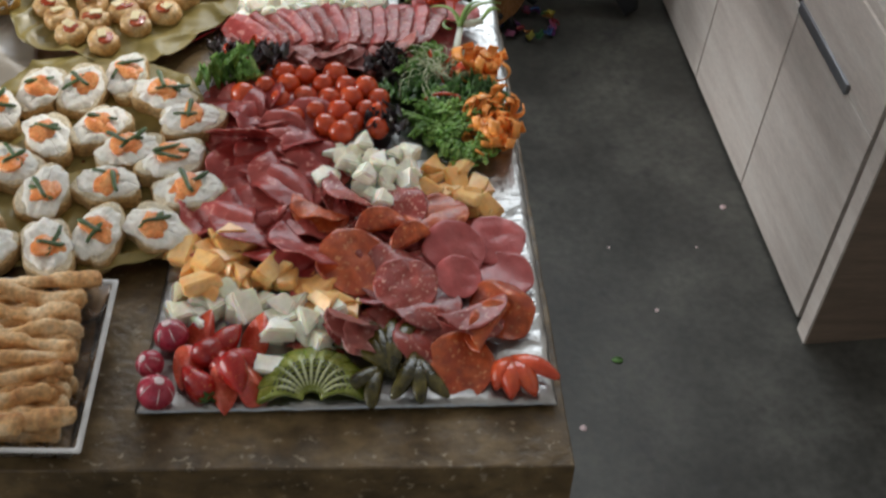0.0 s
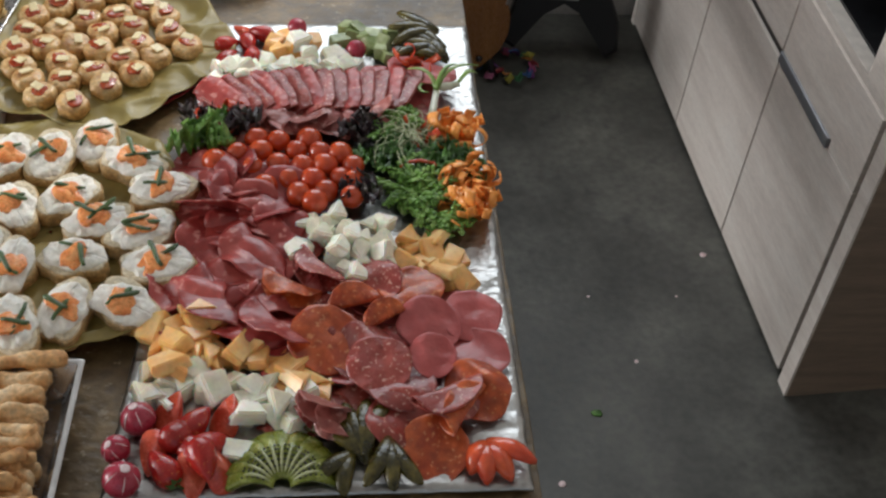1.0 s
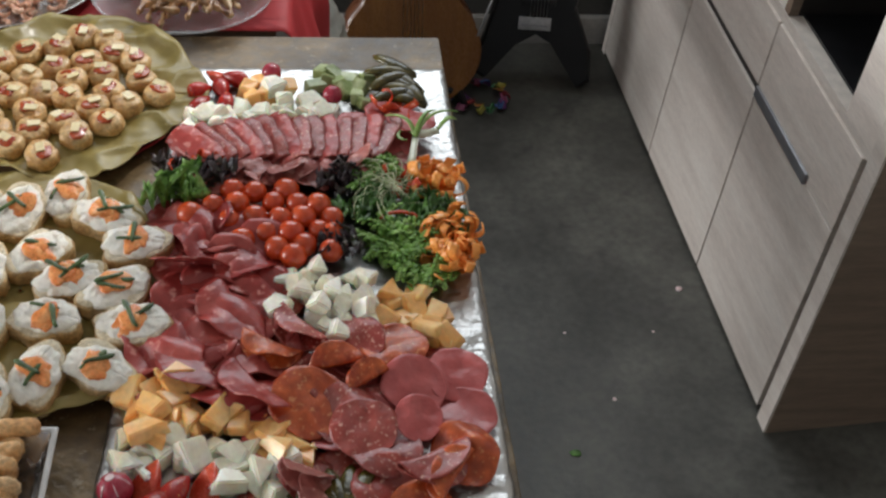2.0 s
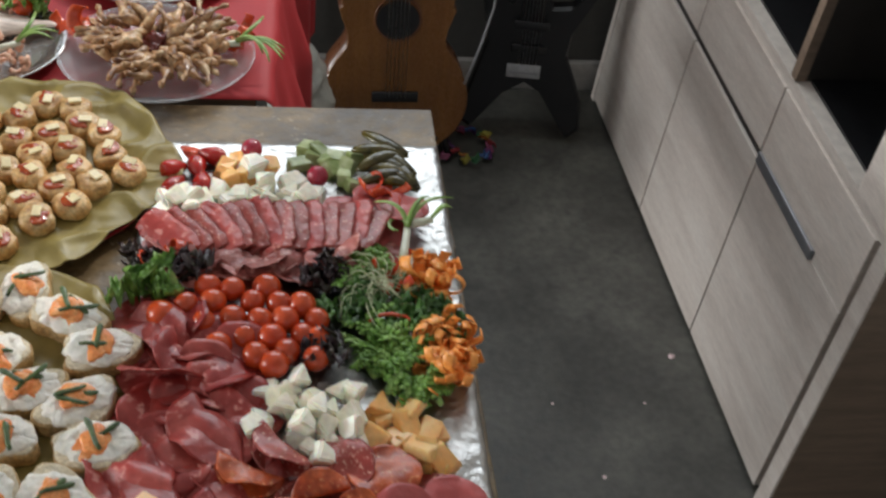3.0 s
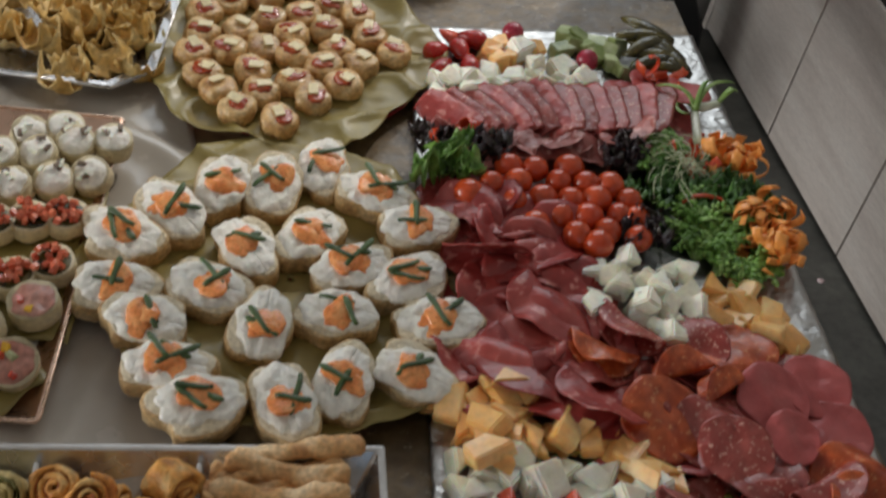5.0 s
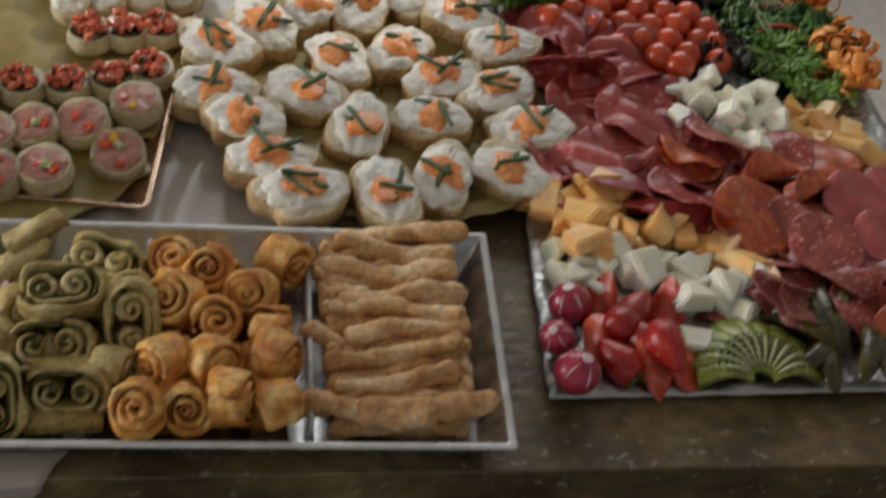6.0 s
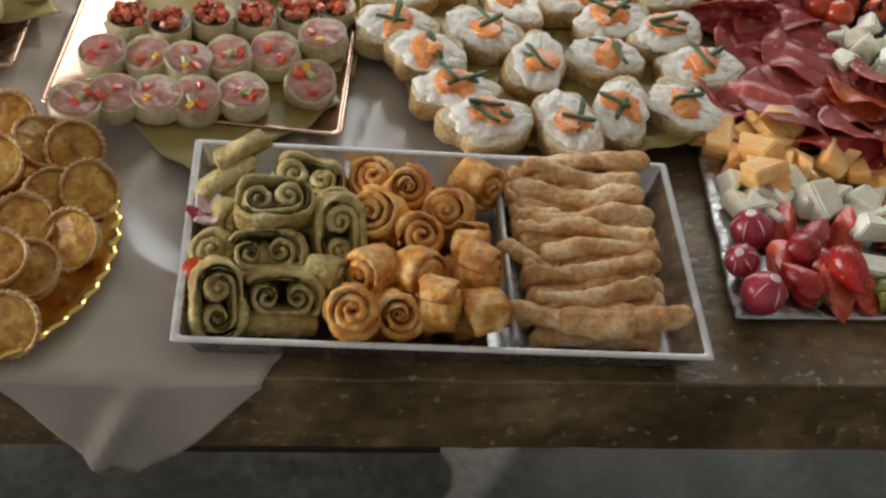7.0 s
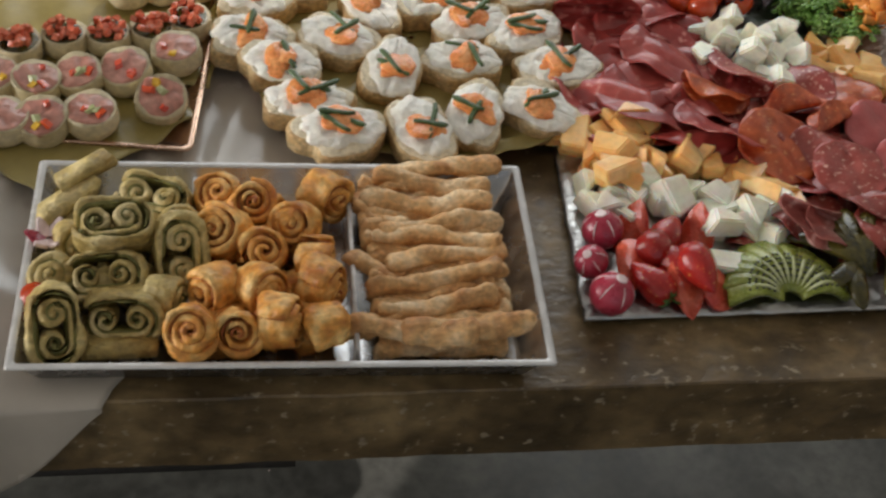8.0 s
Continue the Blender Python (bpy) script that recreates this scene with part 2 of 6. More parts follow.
wall_with_opening("wall_north", "y", YF, 0.15, XL, XR, -0.95, 0.65, 1.28, 2.32, M["wall_dark"], "dark grey rendered wall behind the guitars")
wall_with_opening("wall_south", "y", YN - 0.15, 0.15, XL, XR, -1.95, 0.75, 1.15, 2.35, M["plaster"], "plain plaster wall with a window")
wall_with_opening("wall_west", "x", XL, 0.15, YN, YF, -0.75, 1.9, 0.9, 2.3, M["plaster"], "plain plaster wall with a window")
thing("baseboard", "grey painted skirting along the wall foot", "skirting", kind="structure", bm=box(XL, 0.53, YF - .016, YF, 0, 0.075, 0.004), material=M["plaster"])
thing("ground", "pale ground outside the windows", "ground", kind="structure", bm=box(-400, 400, -400, 400, -0.5, -0.3), material=M["plaster"], smooth=False)

# ---- the stone table ----
table = thing("table", "brown pitted stone-topped table with a thick slab", "table")
NEAR, FAR, LEFT = -0.016, 0.870, -1.75


def slab_bm():
    n = 70
    out = [(LEFT + (-0.019 - LEFT) * i / n, NEAR + 0.0022 * noise.noise(Vector((i * 0.6, 0, 3)))) for i in range(n + 1)]
    out += [(-0.019 - 0.030 * i / 30 + 0.0015 * noise.noise(Vector((i * 0.8, 5, 3))), NEAR + (FAR - NEAR) * i / 30) for i in range(1, 31)] + [(LEFT, FAR)]
    bm = loft([[(x, y, z) for x, y in out] for z in (T - .078, T - .0014)], cap1=False)
    top = [[(x, y, T - .0014) for x, y in out], [(x + (-0.0012 if x > -0.1 else 0), y + (0.0012 if y < 0.1 else -0.0012), T) for x, y in out]]
    loft(top, cap0=False, bm=bm)
    bmesh.ops.remove_doubles(bm, verts=bm.verts[:], dist=1e-5)
    return bm


part("tabletop", slab_bm(), M["stone_top"], table, "pitted brown stone slab", smooth=False)
part("steel_strip", box(-0.84, -0.640, -0.013, 0.03, T - .090, T - .0785), M["dark_steel_and_shade"], table, "black steel strip under the slab")
for lx in (-1.45, -0.5):
    part("leg", box(lx - .04, lx + .04, 0.70, 0.78, 0.012, T - .0785, 0.004), M["dark_steel_and_shade"], table, "dark square steel leg")
    part("foot", box(lx - .06, lx + .06, 0.62, 0.84, 0, 0.012, 0.002), M["dark_steel_and_shade"], table, "flat steel foot")

# ---- food materials ----
M["crust"] = surface("crust", [(0.40, 0.22, 0.085), (0.58, 0.39, 0.18), (0.72, 0.55, 0.32)], 45, 5, 0.6, 0.5, 260, vary=0.1, speck=0.28)
M["crumb"] = surface("crumb", [(0.66, 0.55, 0.36), (0.80, 0.71, 0.54)], 60, 5, 0.75, 0.9, 240, vary=0.05, speck=0.16)
M["cream"] = surface("cream", [(0.858, 0.803, 0.693), (0.968, 0.924, 0.836)], 70, 5, 0.45, 0.7, 180, sub=0.1, speck=0.10)
M["salmon"] = surface("salmon", [(0.809, 0.223, 0.054), (0.925, 0.335, 0.0998), (0.97, 0.446, 0.169)], 90, 4, 0.3, 0.3, 300, coat=0.14, vary=0.1, sub=0.1, speck=0.16)
M["asparagus"] = surface("asparagus", [(0.040, 0.075, 0.020), (0.095, 0.150, 0.050)], 90, 4, 0.35, 0.3, 300, coat=0.09, vary=0.25)
M["pastry"] = surface("pastry", [(0.42, 0.19, 0.06), (0.62, 0.38, 0.15), (0.74, 0.54, 0.28)], 70, 5, 0.38, 0.5, 260, coat=0.14, vary=0.12, speck=0.24)
M["jam"] = surface("jam", [(0.30, 0.030, 0.010), (0.46, 0.095, 0.022)], 90, 3, 0.15, 0.2, coat=0.27)
M["cheese"] = surface("cheese", [(0.76, 0.62, 0.33), (0.84, 0.72, 0.44)], 60, 4, 0.4, 0.2, 200, coat=0.09)
M["white_cheese"] = surface("white_cheese", [(0.95, 0.90, 0.72), (0.96, 0.93, 0.80)], 40, 4, 0.42, 0.10, 180, coat=0.09, vary=0.05, sub=0.5)
M["honeydew"] = surface("honeydew", [(0.93, 0.88, 0.66), (0.95, 0.91, 0.76), (0.96, 0.93, 0.82)], 35, 4, 0.34, 0.08, 160, coat=0.18, vary=0.08, sub=0.6, speck=0.08)
M["cantaloupe"] = surface("cantaloupe", [(0.95, 0.44, 0.12), (0.96, 0.53, 0.19), (0.97, 0.62, 0.29)], 35, 4, 0.34, 0.08, 160, coat=0.18, vary=0.06, sub=0.6)
M["tomato"] = surface("tomato", [(0.486, 0.0432, 0.009), (0.576, 0.081, 0.0198)], 20, 3, 0.22, 0.02, coat=0.32, vary=0.15)
M["strawberry"] = surface("strawberry", [(0.30, 0.008, 0.008), (0.45, 0.022, 0.014)], 40, 3, 0.22, 0.25, 330, coat=0.14, vary=0.25, spots=(330, (0.55, 0.20, 0.06), -0.12))
M["berry_flesh"] = surface("berry_flesh", [(0.60, 0.045, 0.022), (0.72, 0.15, 0.08)], 60, 3, 0.25, 0.2, coat=0.23)
M["radish"] = surface("radish", [(0.30, 0.014, 0.035), (0.42, 0.04, 0.07)], 45, 3, 0.3, 0.1, coat=0.18, vary=0.1)
M["radish_flesh"] = surface("radish_flesh", [(0.66, 0.46, 0.46), (0.82, 0.70, 0.68)], 40, 3, 0.4, 0.15)
M["kiwi"] = surface("kiwi", [(0.13, 0.161, 0.0146), (0.23, 0.267, 0.0363), (0.337, 0.371, 0.0871)], 70, 4, 0.25, 0.3, coat=0.23, sub=0.1, speck=0.20)
M["kiwi_core"] = surface("kiwi_core", [(0.40, 0.42, 0.18), (0.52, 0.54, 0.30)], 60, 3, 0.3, 0.2, coat=0.18)
M["cucumber"] = surface("cucumber", [(0.20, 0.27, 0.07), (0.36, 0.42, 0.17), (0.52, 0.56, 0.32)], 60, 4, 0.35, 0.3, 180, coat=0.15, vary=0.15)
M["seed"] = surface("seed", [(0.012, 0.010, 0.008), (0.02, 0.018, 0.014)], 60, 3, 0.35, 0.1)
M["gherkin"] = surface("gherkin", [(0.0197, 0.018, 0.00301), (0.056, 0.0455, 0.00691), (0.112, 0.087, 0.0172)], 50, 4, 0.22, 0.3, 200, coat=0.08, vary=0.15, stretch=(1, 1, 1), speck=0.25)
M["salami"] = surface("salami", [(0.26, 0.0296, 0.0224), (0.356, 0.0685, 0.05)], 30, 4, 0.38, 0.5, 90, coat=0.16, vary=0.15, spots=(230, (0.62, 0.33, 0.26), 0.12), speck=0.20)
M["coppa"] = surface("coppa", [(0.238, 0.018, 0.017), (0.373, 0.0485, 0.0397), (0.467, 0.0969, 0.078)], 22, 4, 0.38, 0.5, 90, coat=0.16, vary=0.15, spots=(90, (0.52, 0.20, 0.17), 0.10), speck=0.16)
M["chorizo"] = surface("chorizo", [(0.40, 0.046, 0.012), (0.56, 0.115, 0.028)], 45, 4, 0.38, 0.5, 90, coat=0.16, vary=0.12, spots=(210, (0.66, 0.25, 0.10), 0.05), speck=0.25)
M["ham"] = surface("ham", [(0.337, 0.0765, 0.0651), (0.428, 0.146, 0.115)], 28, 4, 0.38, 0.5, 90, coat=0.16, vary=0.12, spots=(60, (0.66, 0.36, 0.31), 0.10), speck=0.16)
M["mortadella"] = surface("mortadella", [(0.417, 0.0663, 0.0628), (0.496, 0.102, 0.0943)], 24, 4, 0.38, 0.5, 90, coat=0.16, vary=0.1)
M["carrot"] = surface("carrot", [(0.95, 0.31, 0.05), (0.97, 0.43, 0.11)], 60, 4, 0.35, 0.25, coat=0.14, vary=0.08)
M["red_pepper"] = surface("red_pepper", [(0.60, 0.05, 0.018), (0.72, 0.12, 0.04)], 40, 3, 0.2, 0.1, coat=0.23, vary=0.1)
M["leaf"] = surface("leaf", [(0.024, 0.0715, 0.0112), (0.06, 0.154, 0.024), (0.12, 0.264, 0.056)], 60, 4, 0.4, 0.3, vary=0.2, speck=0.25)
M["frisee"] = surface("frisee", [(0.0647, 0.16, 0.017), (0.157, 0.32, 0.0473), (0.316, 0.488, 0.149)], 50, 4, 0.4, 0.3, vary=0.15, speck=0.25)
M["red_leaf"] = surface("red_leaf", [(0.012, 0.008, 0.012), (0.04, 0.018, 0.022), (0.05, 0.05, 0.025)], 60, 4, 0.35, 0.3)
M["sprout"] = surface("sprout", [(0.45, 0.48, 0.26), (0.66, 0.68, 0.48)], 60, 3, 0.4, 0.1)
M["onion_green"] = surface("onion_green", [(0.14, 0.26, 0.05), (0.30, 0.42, 0.12)], 30, 3, 0.35, 0.15, stretch=(1, 1, 1))
M["onion_white"] = surface("onion_white", [(0.62, 0.66, 0.46), (0.78, 0.79, 0.66)], 30, 3, 0.35, 0.1)
M["roll"] = surface("roll", [(0.469, 0.143, 0.0209), (0.703, 0.322, 0.0626), (0.84, 0.549, 0.209)], 60, 5, 0.5, 0.8, 170, vary=0.12, speck=0.28)
M["roll_fill"] = surface("roll_fill", [(0.325, 0.0813, 0.015), (0.5, 0.163, 0.0312)], 70, 4, 0.5, 0.5, 260)
M["stick"] = surface("stick", [(0.447, 0.187, 0.054), (0.712, 0.415, 0.173), (0.876, 0.664, 0.41)], 34, 5, 0.6, 0.6, 240, vary=0.08, speck=0.24)
M["pesto_dough"] = surface("pesto_dough", [(0.335, 0.219, 0.0606), (0.512, 0.392, 0.147), (0.67, 0.538, 0.277)], 38, 5, 0.55, 0.8, 190, vary=0.1, speck=0.26)
M["pesto"] = surface("pesto", [(0.12, 0.112, 0.024), (0.255, 0.232, 0.0675)], 90, 5, 0.5, 0.7, 260)
M["quiche"] = surface("quiche", [(0.306, 0.099, 0.0126), (0.54, 0.27, 0.036), (0.684, 0.468, 0.117)], 85, 5, 0.3, 0.5, 220, coat=0.14, vary=0.15, spots=(90, (0.36, 0.10, 0.02), -0.05), speck=0.10)
M["tart_shell"] = surface("tart_shell", [(0.58, 0.48, 0.28), (0.72, 0.62, 0.42)], 50, 4, 0.55, 0.4, 220, vary=0.08, speck=0.15)
M["tart_pastry"] = surface("tart_pastry", [(0.40, 0.18, 0.06), (0.60, 0.36, 0.15), (0.70, 0.50, 0.27)], 60, 5, 0.5, 0.4, 240, vary=0.1, speck=0.10)
M["mousse"] = surface("mousse", [(0.44, 0.17, 0.125), (0.59, 0.31, 0.24)], 55, 4, 0.35, 0.4, 200, coat=0.14, vary=0.1, speck=0.20)
M["diced_tomato"] = surface("diced_tomato", [(0.58, 0.09, 0.04), (0.76, 0.24, 0.13)], 50, 3, 0.25, 0.2, coat=0.18, vary=0.2, speck=0.25)
M["chip"] = surface("chip", [(0.60, 0.32, 0.07), (0.76, 0.52, 0.18), (0.84, 0.65, 0.32)], 30, 4, 0.5, 0.4, 200, vary=0.12, speck=0.20)
M["yellow_jelly"] = surface("yellow_jelly", [(0.78, 0.42, 0.03), (0.85, 0.52, 0.06)], 40, 3, 0.2, 0.1, coat=0.23)
M["shrimp"] = surface("shrimp", [(0.699, 0.302, 0.17), (0.805, 0.452, 0.299), (0.868, 0.604, 0.438)], 50, 4, 0.3, 0.3, coat=0.18, vary=0.12, speck=0.20)
M["fish_skin"] = surface("fish_skin", [(0.504, 0.364, 0.294), (0.7, 0.56, 0.476), (0.84, 0.756, 0.686)], 18, 5, 0.3, 0.3, 120, coat=0.14, stretch=(0.4, 2, 1), speck=0.20)
M["chicken"] = surface("chicken", [(0.10, 0.03, 0.010), (0.42, 0.22, 0.09), (0.72, 0.54, 0.32)], 60, 5, 0.35, 0.5, 200, coat=0.18, vary=0.2, speck=0.35)
M["sauce"] = surface("sauce", [(0.10, 0.012, 0.010), (0.18, 0.03, 0.02)], 60, 4, 0.2, 0.4, coat=0.23)
M["guitar_top"] = surface("guitar_top", [(0.165, 0.0629, 0.0145), (0.222, 0.0967, 0.0242)], 6, 6, 0.28, 0.05, 120, coat=0.18, stretch=(14, 1, 1))
M["guitar_side"] = surface("guitar_side", [(0.10, 0.035, 0.014), (0.16, 0.06, 0.025)], 8, 5, 0.3, 0.05, coat=0.14)
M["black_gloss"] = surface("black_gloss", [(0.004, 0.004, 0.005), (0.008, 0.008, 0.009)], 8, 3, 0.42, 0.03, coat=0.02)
M["label_grey"] = surface("label_grey", [(0.36, 0.37, 0.38), (0.46, 0.47, 0.48)], 30, 3, 0.4, 0.1, metal=0.3)
M["steel_string"] = surface("steel_string", [(0.5, 0.5, 0.5), (0.6, 0.6, 0.58)], 30, 3, 0.3, 0.05, metal=1.0)
M["plastic_bag"] = surface("plastic_bag", [(0.42, 0.43, 0.38), (0.58, 0.58, 0.53)], 16, 4, 0.35, 0.3, 80)
M["mint_paper"] = surface("mint_paper", [(0.10, 0.26, 0.16), (0.18, 0.36, 0.24)], 20, 3, 0.5, 0.2)


def clear_material(name):
    m = bpy.data.materials.new(name)
    m.use_nodes = True
    b = m.node_tree.nodes["Principled BSDF"]
    b.inputs["Base Color"].default_value = (0.85, 0.87, 0.90, 1)
    b.inputs["Alpha"].default_value = 0.22
    b.inputs["Roughness"].default_value = 0.06
    b.inputs["Coat Weight"].default_value = 0.6
    return m


M["clear_plastic"] = clear_material("clear_plastic")
R = random.Random(11)
PILE = []


def rest(x, y, r, h, base, sink=0.45):
    """How high a piece lies on those already laid."""
    z = base
    for px, py, pr, top in PILE:
        if math.hypot(px - x, py - y) < 0.62 * (r + pr):
            z = max(z, top - sink * h)
    PILE.append((x, y, r, z + h))
    return z


def turned(x, y, z, rz=0.0, rx=0.0, ry=0.0):
    return pose(x, y, z, rx, ry, rz)


# ---- cabinet against the wall ----
CM = pose(0.551, 0.780, 0, 0, 3.6, 5.2)
cabinet = thing("cabinet", "pale oak-look sideboard with dark strip standing in for the finger groove's shade", "cabinet", m=CM)
CD, CL, CH = 0.36, 1.12, 1.12
# the end panel faces away from the main light; its brown includes that shade
part("end_panel", box(0, CD, 0, 0.036, 0, CH, 0.001), M["oak_edge"], cabinet, "wood-look end panel, its shaded side coloured brown", smooth=False)
part("end_panel_face", box(-0.004, 0.0, 0.001, 0.035, 0.001, CH - .001), M["oak"], cabinet, "pale oak edging", smooth=False)
part("carcass", box(0.024, CD, 0.037, CL, 0.012, 0.566), M["dark_steel_and_shade"], cabinet, "dark carcass behind the doors", smooth=False)
SEAMS = [0.052, 0.407, 0.748, CL]
for a, b in zip(SEAMS, SEAMS[1:]):
    door = part("door", box(0.0, 0.019, a + .0026, b - .0026, 0.010, 0.420, 0.0012), M["oak"], cabinet, "pale oak-look flat door", smooth=False)
    part("drawer_front", box(0.0, 0.019, a + .0022, b - .0022, 0.438, 0.566, 0.0012), M["oak"], cabinet, "pale oak-look drawer front", smooth=False)
# a dark strip paints the shadow of the gap under the drawers
part("groove", box(0.006, 0.0225, 0.168, CL, 0.4203, 0.4377), M["dark_steel_and_shade"], cabinet, "dark strip standing in for the finger groove's shade", smooth=False)
part("filler_strip", box(0.0004, 0.019, 0.0546, 0.165, 0.4216, 0.4372, 0.001), M["oak"], cabinet, "", smooth=False)
part("handle", box(-0.005, 0.0055, 0.168, 0.405, 0.4190, 0.4400, 0.0012), M["handle_metal"], cabinet, "grey metal finger pull")
part("niche_floor", box(0.004, CD, 0.037, CL, 0.5675, 0.586), M["oak"], cabinet, "oak-look shelf", smooth=False)
# the shade inside the niche is put into the dark back and dividers
part("niche_back", box(CD - .02, CD, 0.037, CL, 0.587, CH - .03), M["dark_steel_and_shade"], cabinet, "niche back, coloured dark for the shade inside", smooth=False)
part("stile", box(0.0, 0.019, 0.038, 0.135, 0.5875, CH - .03), M["oak"], cabinet, "pale oak-look stile", smooth=False)
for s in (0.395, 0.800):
    part("divider", box(0.022, CD - .021, s, s + .018, 0.5875, CH - .03), M["dark_steel_and_shade"], cabinet, "niche divider, coloured dark for the shade inside", smooth=False)
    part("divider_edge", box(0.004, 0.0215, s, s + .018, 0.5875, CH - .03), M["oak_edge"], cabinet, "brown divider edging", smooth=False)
part("niche_liner", box(0.03, CD - .021, 0.137, 0.394, 0.587, 0.592), M["black_gloss"], cabinet, "black glossy sheet over the niche floor", smooth=False)
part("niche_liner", box(0.03, CD - .021, 0.414, 0.799, 0.587, 0.592), M["black_gloss"], cabinet, "black glossy sheet over the niche floor", smooth=False)
part("top_panel", box(0, CD, 0.037, CL, CH - .029, CH, 0.001), M["oak"], cabinet, "", smooth=False)
part("far_panel", box(0.0, CD, CL + .001, CL + .02, 0, CH, 0.001), M["oak"], cabinet, "", smooth=False)

# ---- satin cloth on the left half of the stone table ----


def cloth_f(u, v):
    y0 = FAR - 0.03
    run = (y0 - NEAR) + 0.115
    s = v * run
    yy = y0 - s
    x_edge = -0.775 + 0.185 * max(0.0, min(1.0, (yy - NEAR) / 0.24)) - 0.05 * max(0.0, (yy - 0.45) / 0.4)
    x = -1.66 + (x_edge + 1.66) * u
    fold = 0.007 * abs(math.sin(x * 15 + (y0 - s) * 11 + 3.0 * noise.noise(Vector((x * 5, s * 5, 1))))) ** 14 + 0.003 * abs(math.sin(x * 27 - (y0 - s) * 19 + 2.0 * noise.noise(Vector((x * 6, s * 6, 7))))) ** 10
    if s < y0 - NEAR:
        y = y0 - s
        near = max(0.0, 1 - (y - NEAR) / 0.012)
        return (x, y - 0.004 * near, T + 0.0025 + fold * (1 - near))
    d = s - (y0 - NEAR)
    depth = max(0.004, 0.098 - abs(x + 0.865) * 1.05) if x > -0.96 else 0.012 + 0.12 * min(1, (-0.96 - x) * 3)
    d *= depth / 0.115
    ridge = 0.014 * math.exp(-((x + 0.857 + 0.45 * d) / 0.010) ** 2) * min(1, d * 30) + 0.007 * math.exp(-((x + 0.955 + 0.3 * d) / 0.014) ** 2) * min(1, d * 30)
    return (x, NEAR - 0.006 - ridge - 0.16 * d * (1 + 0.6 * math.sin(x * 60)), T + 0.001 - d)


thing("tablecloth", "beige satin cloth spread over one half of the table", "tablecloth", bm=sheet(150, 110, cloth_f, 0.001), material=M["satin"])

# ---- red cloth on the table behind ----
table_behind = thing("buffet_table", "table behind covered by the red cloth", "table")
part("tabletop", box(-1.7, -0.268, 0.895, 1.56, T - .05, T - .006, 0.003), M["oak_edge"], table_behind)
for lx in (-1.6, -0.36):
    for ly in (0.96, 1.50):
        part("leg", box(lx - .025, lx + .025, ly - .025, ly + .025, 0, T - .051, 0.003), M["dark_steel_and_shade"], table_behind)


def red_f(u, v):
    drop = 0.34
    run = 1.43 + drop
    s = u * run
    y = 0.880 + v * 0.70
    xr = -0.252 + 0.02 * v
    wav = 0.012 * math.sin(y * 38) + 0.006 * math.sin(y * 91)
    if s < 1.43:
        return (-1.68 + s * (xr + 1.68) / 1.43, y, T + 0.0015 + 0.001 * noise.noise(Vector((s * 9, y * 9, 0))))
    d = s - 1.43
    return (xr + 0.004 + min(0.03, d * 0.2) + wav * min(1, d * 6), y, T - d)


thing("red_tablecloth", "bright red cloth hanging over the table behind", "tablecloth", bm=sheet(170, 60, red_f, 0.0012), material=M["red_cloth"])

# ---- platters and trays ----


def tray_bm(w, h, w2, h2, z0, z1, lip=0.007, cut=0.02, n=4):
    """A rectangular tray: a floor, flared sides, a flat lip and a real thickness."""
    t = 0.0025

    def ring(a, b, r, z):
        return [(x, y, z) for x, y in rrect(a, b, r, n)]
    return loft([ring(w2 * 0.02, h2 * 0.02, 0.001, z0 + t), ring(w2 - .01, h2 - .01, cut * .7, z0 + t), ring(w2, h2, cut * .8, z0 + t + .002),
                 ring(w - 2 * lip, h - 2 * lip, cut, z1 - .001), ring(w - 1.6 * lip, h - 1.6 * lip, cut, z1), ring(w - .002, h - .002, cut, z1),
                 ring(w, h, cut, z1 - .0015), ring(w - .002, h - .002, cut, z1 - .003), ring(w - 2 * lip, h - 2 * lip, cut, z1 - .004),
                 ring(w2 + t, h2 + t, cut * .8, z0 + .001), ring(w2 - .01, h2 - .01, cut * .7, z0), ring(w2 * 0.02, h2 * 0.02, 0.001, z0)])


# party tray with three bays
PT = pose(-0.645, 0.089, T + 0.001, 0, 0, -1.4)
party_tray = thing("party_tray", "silver-white plastic tray with three compartments", "tray", m=PT)
part("tray_body", tray_bm(0.377, 0.208, 0.345, 0.174, 0, 0.031, lip=.004, cut=0.004), M["silver_plastic"], party_tray, "shiny silver tray")
part("rim", loft([[(x, y, z) for x, y in rrect(a, b, 0.003)] for a, b, z in ((0.378, 0.209, 0.0300), (0.380, 0.211, 0.0312), (0.378, 0.209, 0.0322), (0.370, 0.201, 0.0322), (0.368, 0.199, 0.0312))], cap0=False, cap1=False), M["white_melamine"], party_tray, "pale rolled rim")
for dx in (-0.070, 0.049):
    part("divider", loft([[(x + dx, y, z) for x, y in rrect(a, b, 0.0012)] for a, b, z in ((0.007, 0.172, 0.003), (0.0040, 0.178, 0.029), (0.0026, 0.177, 0.031))]), M["white_melamine"], party_tray, "pale divider ridge")

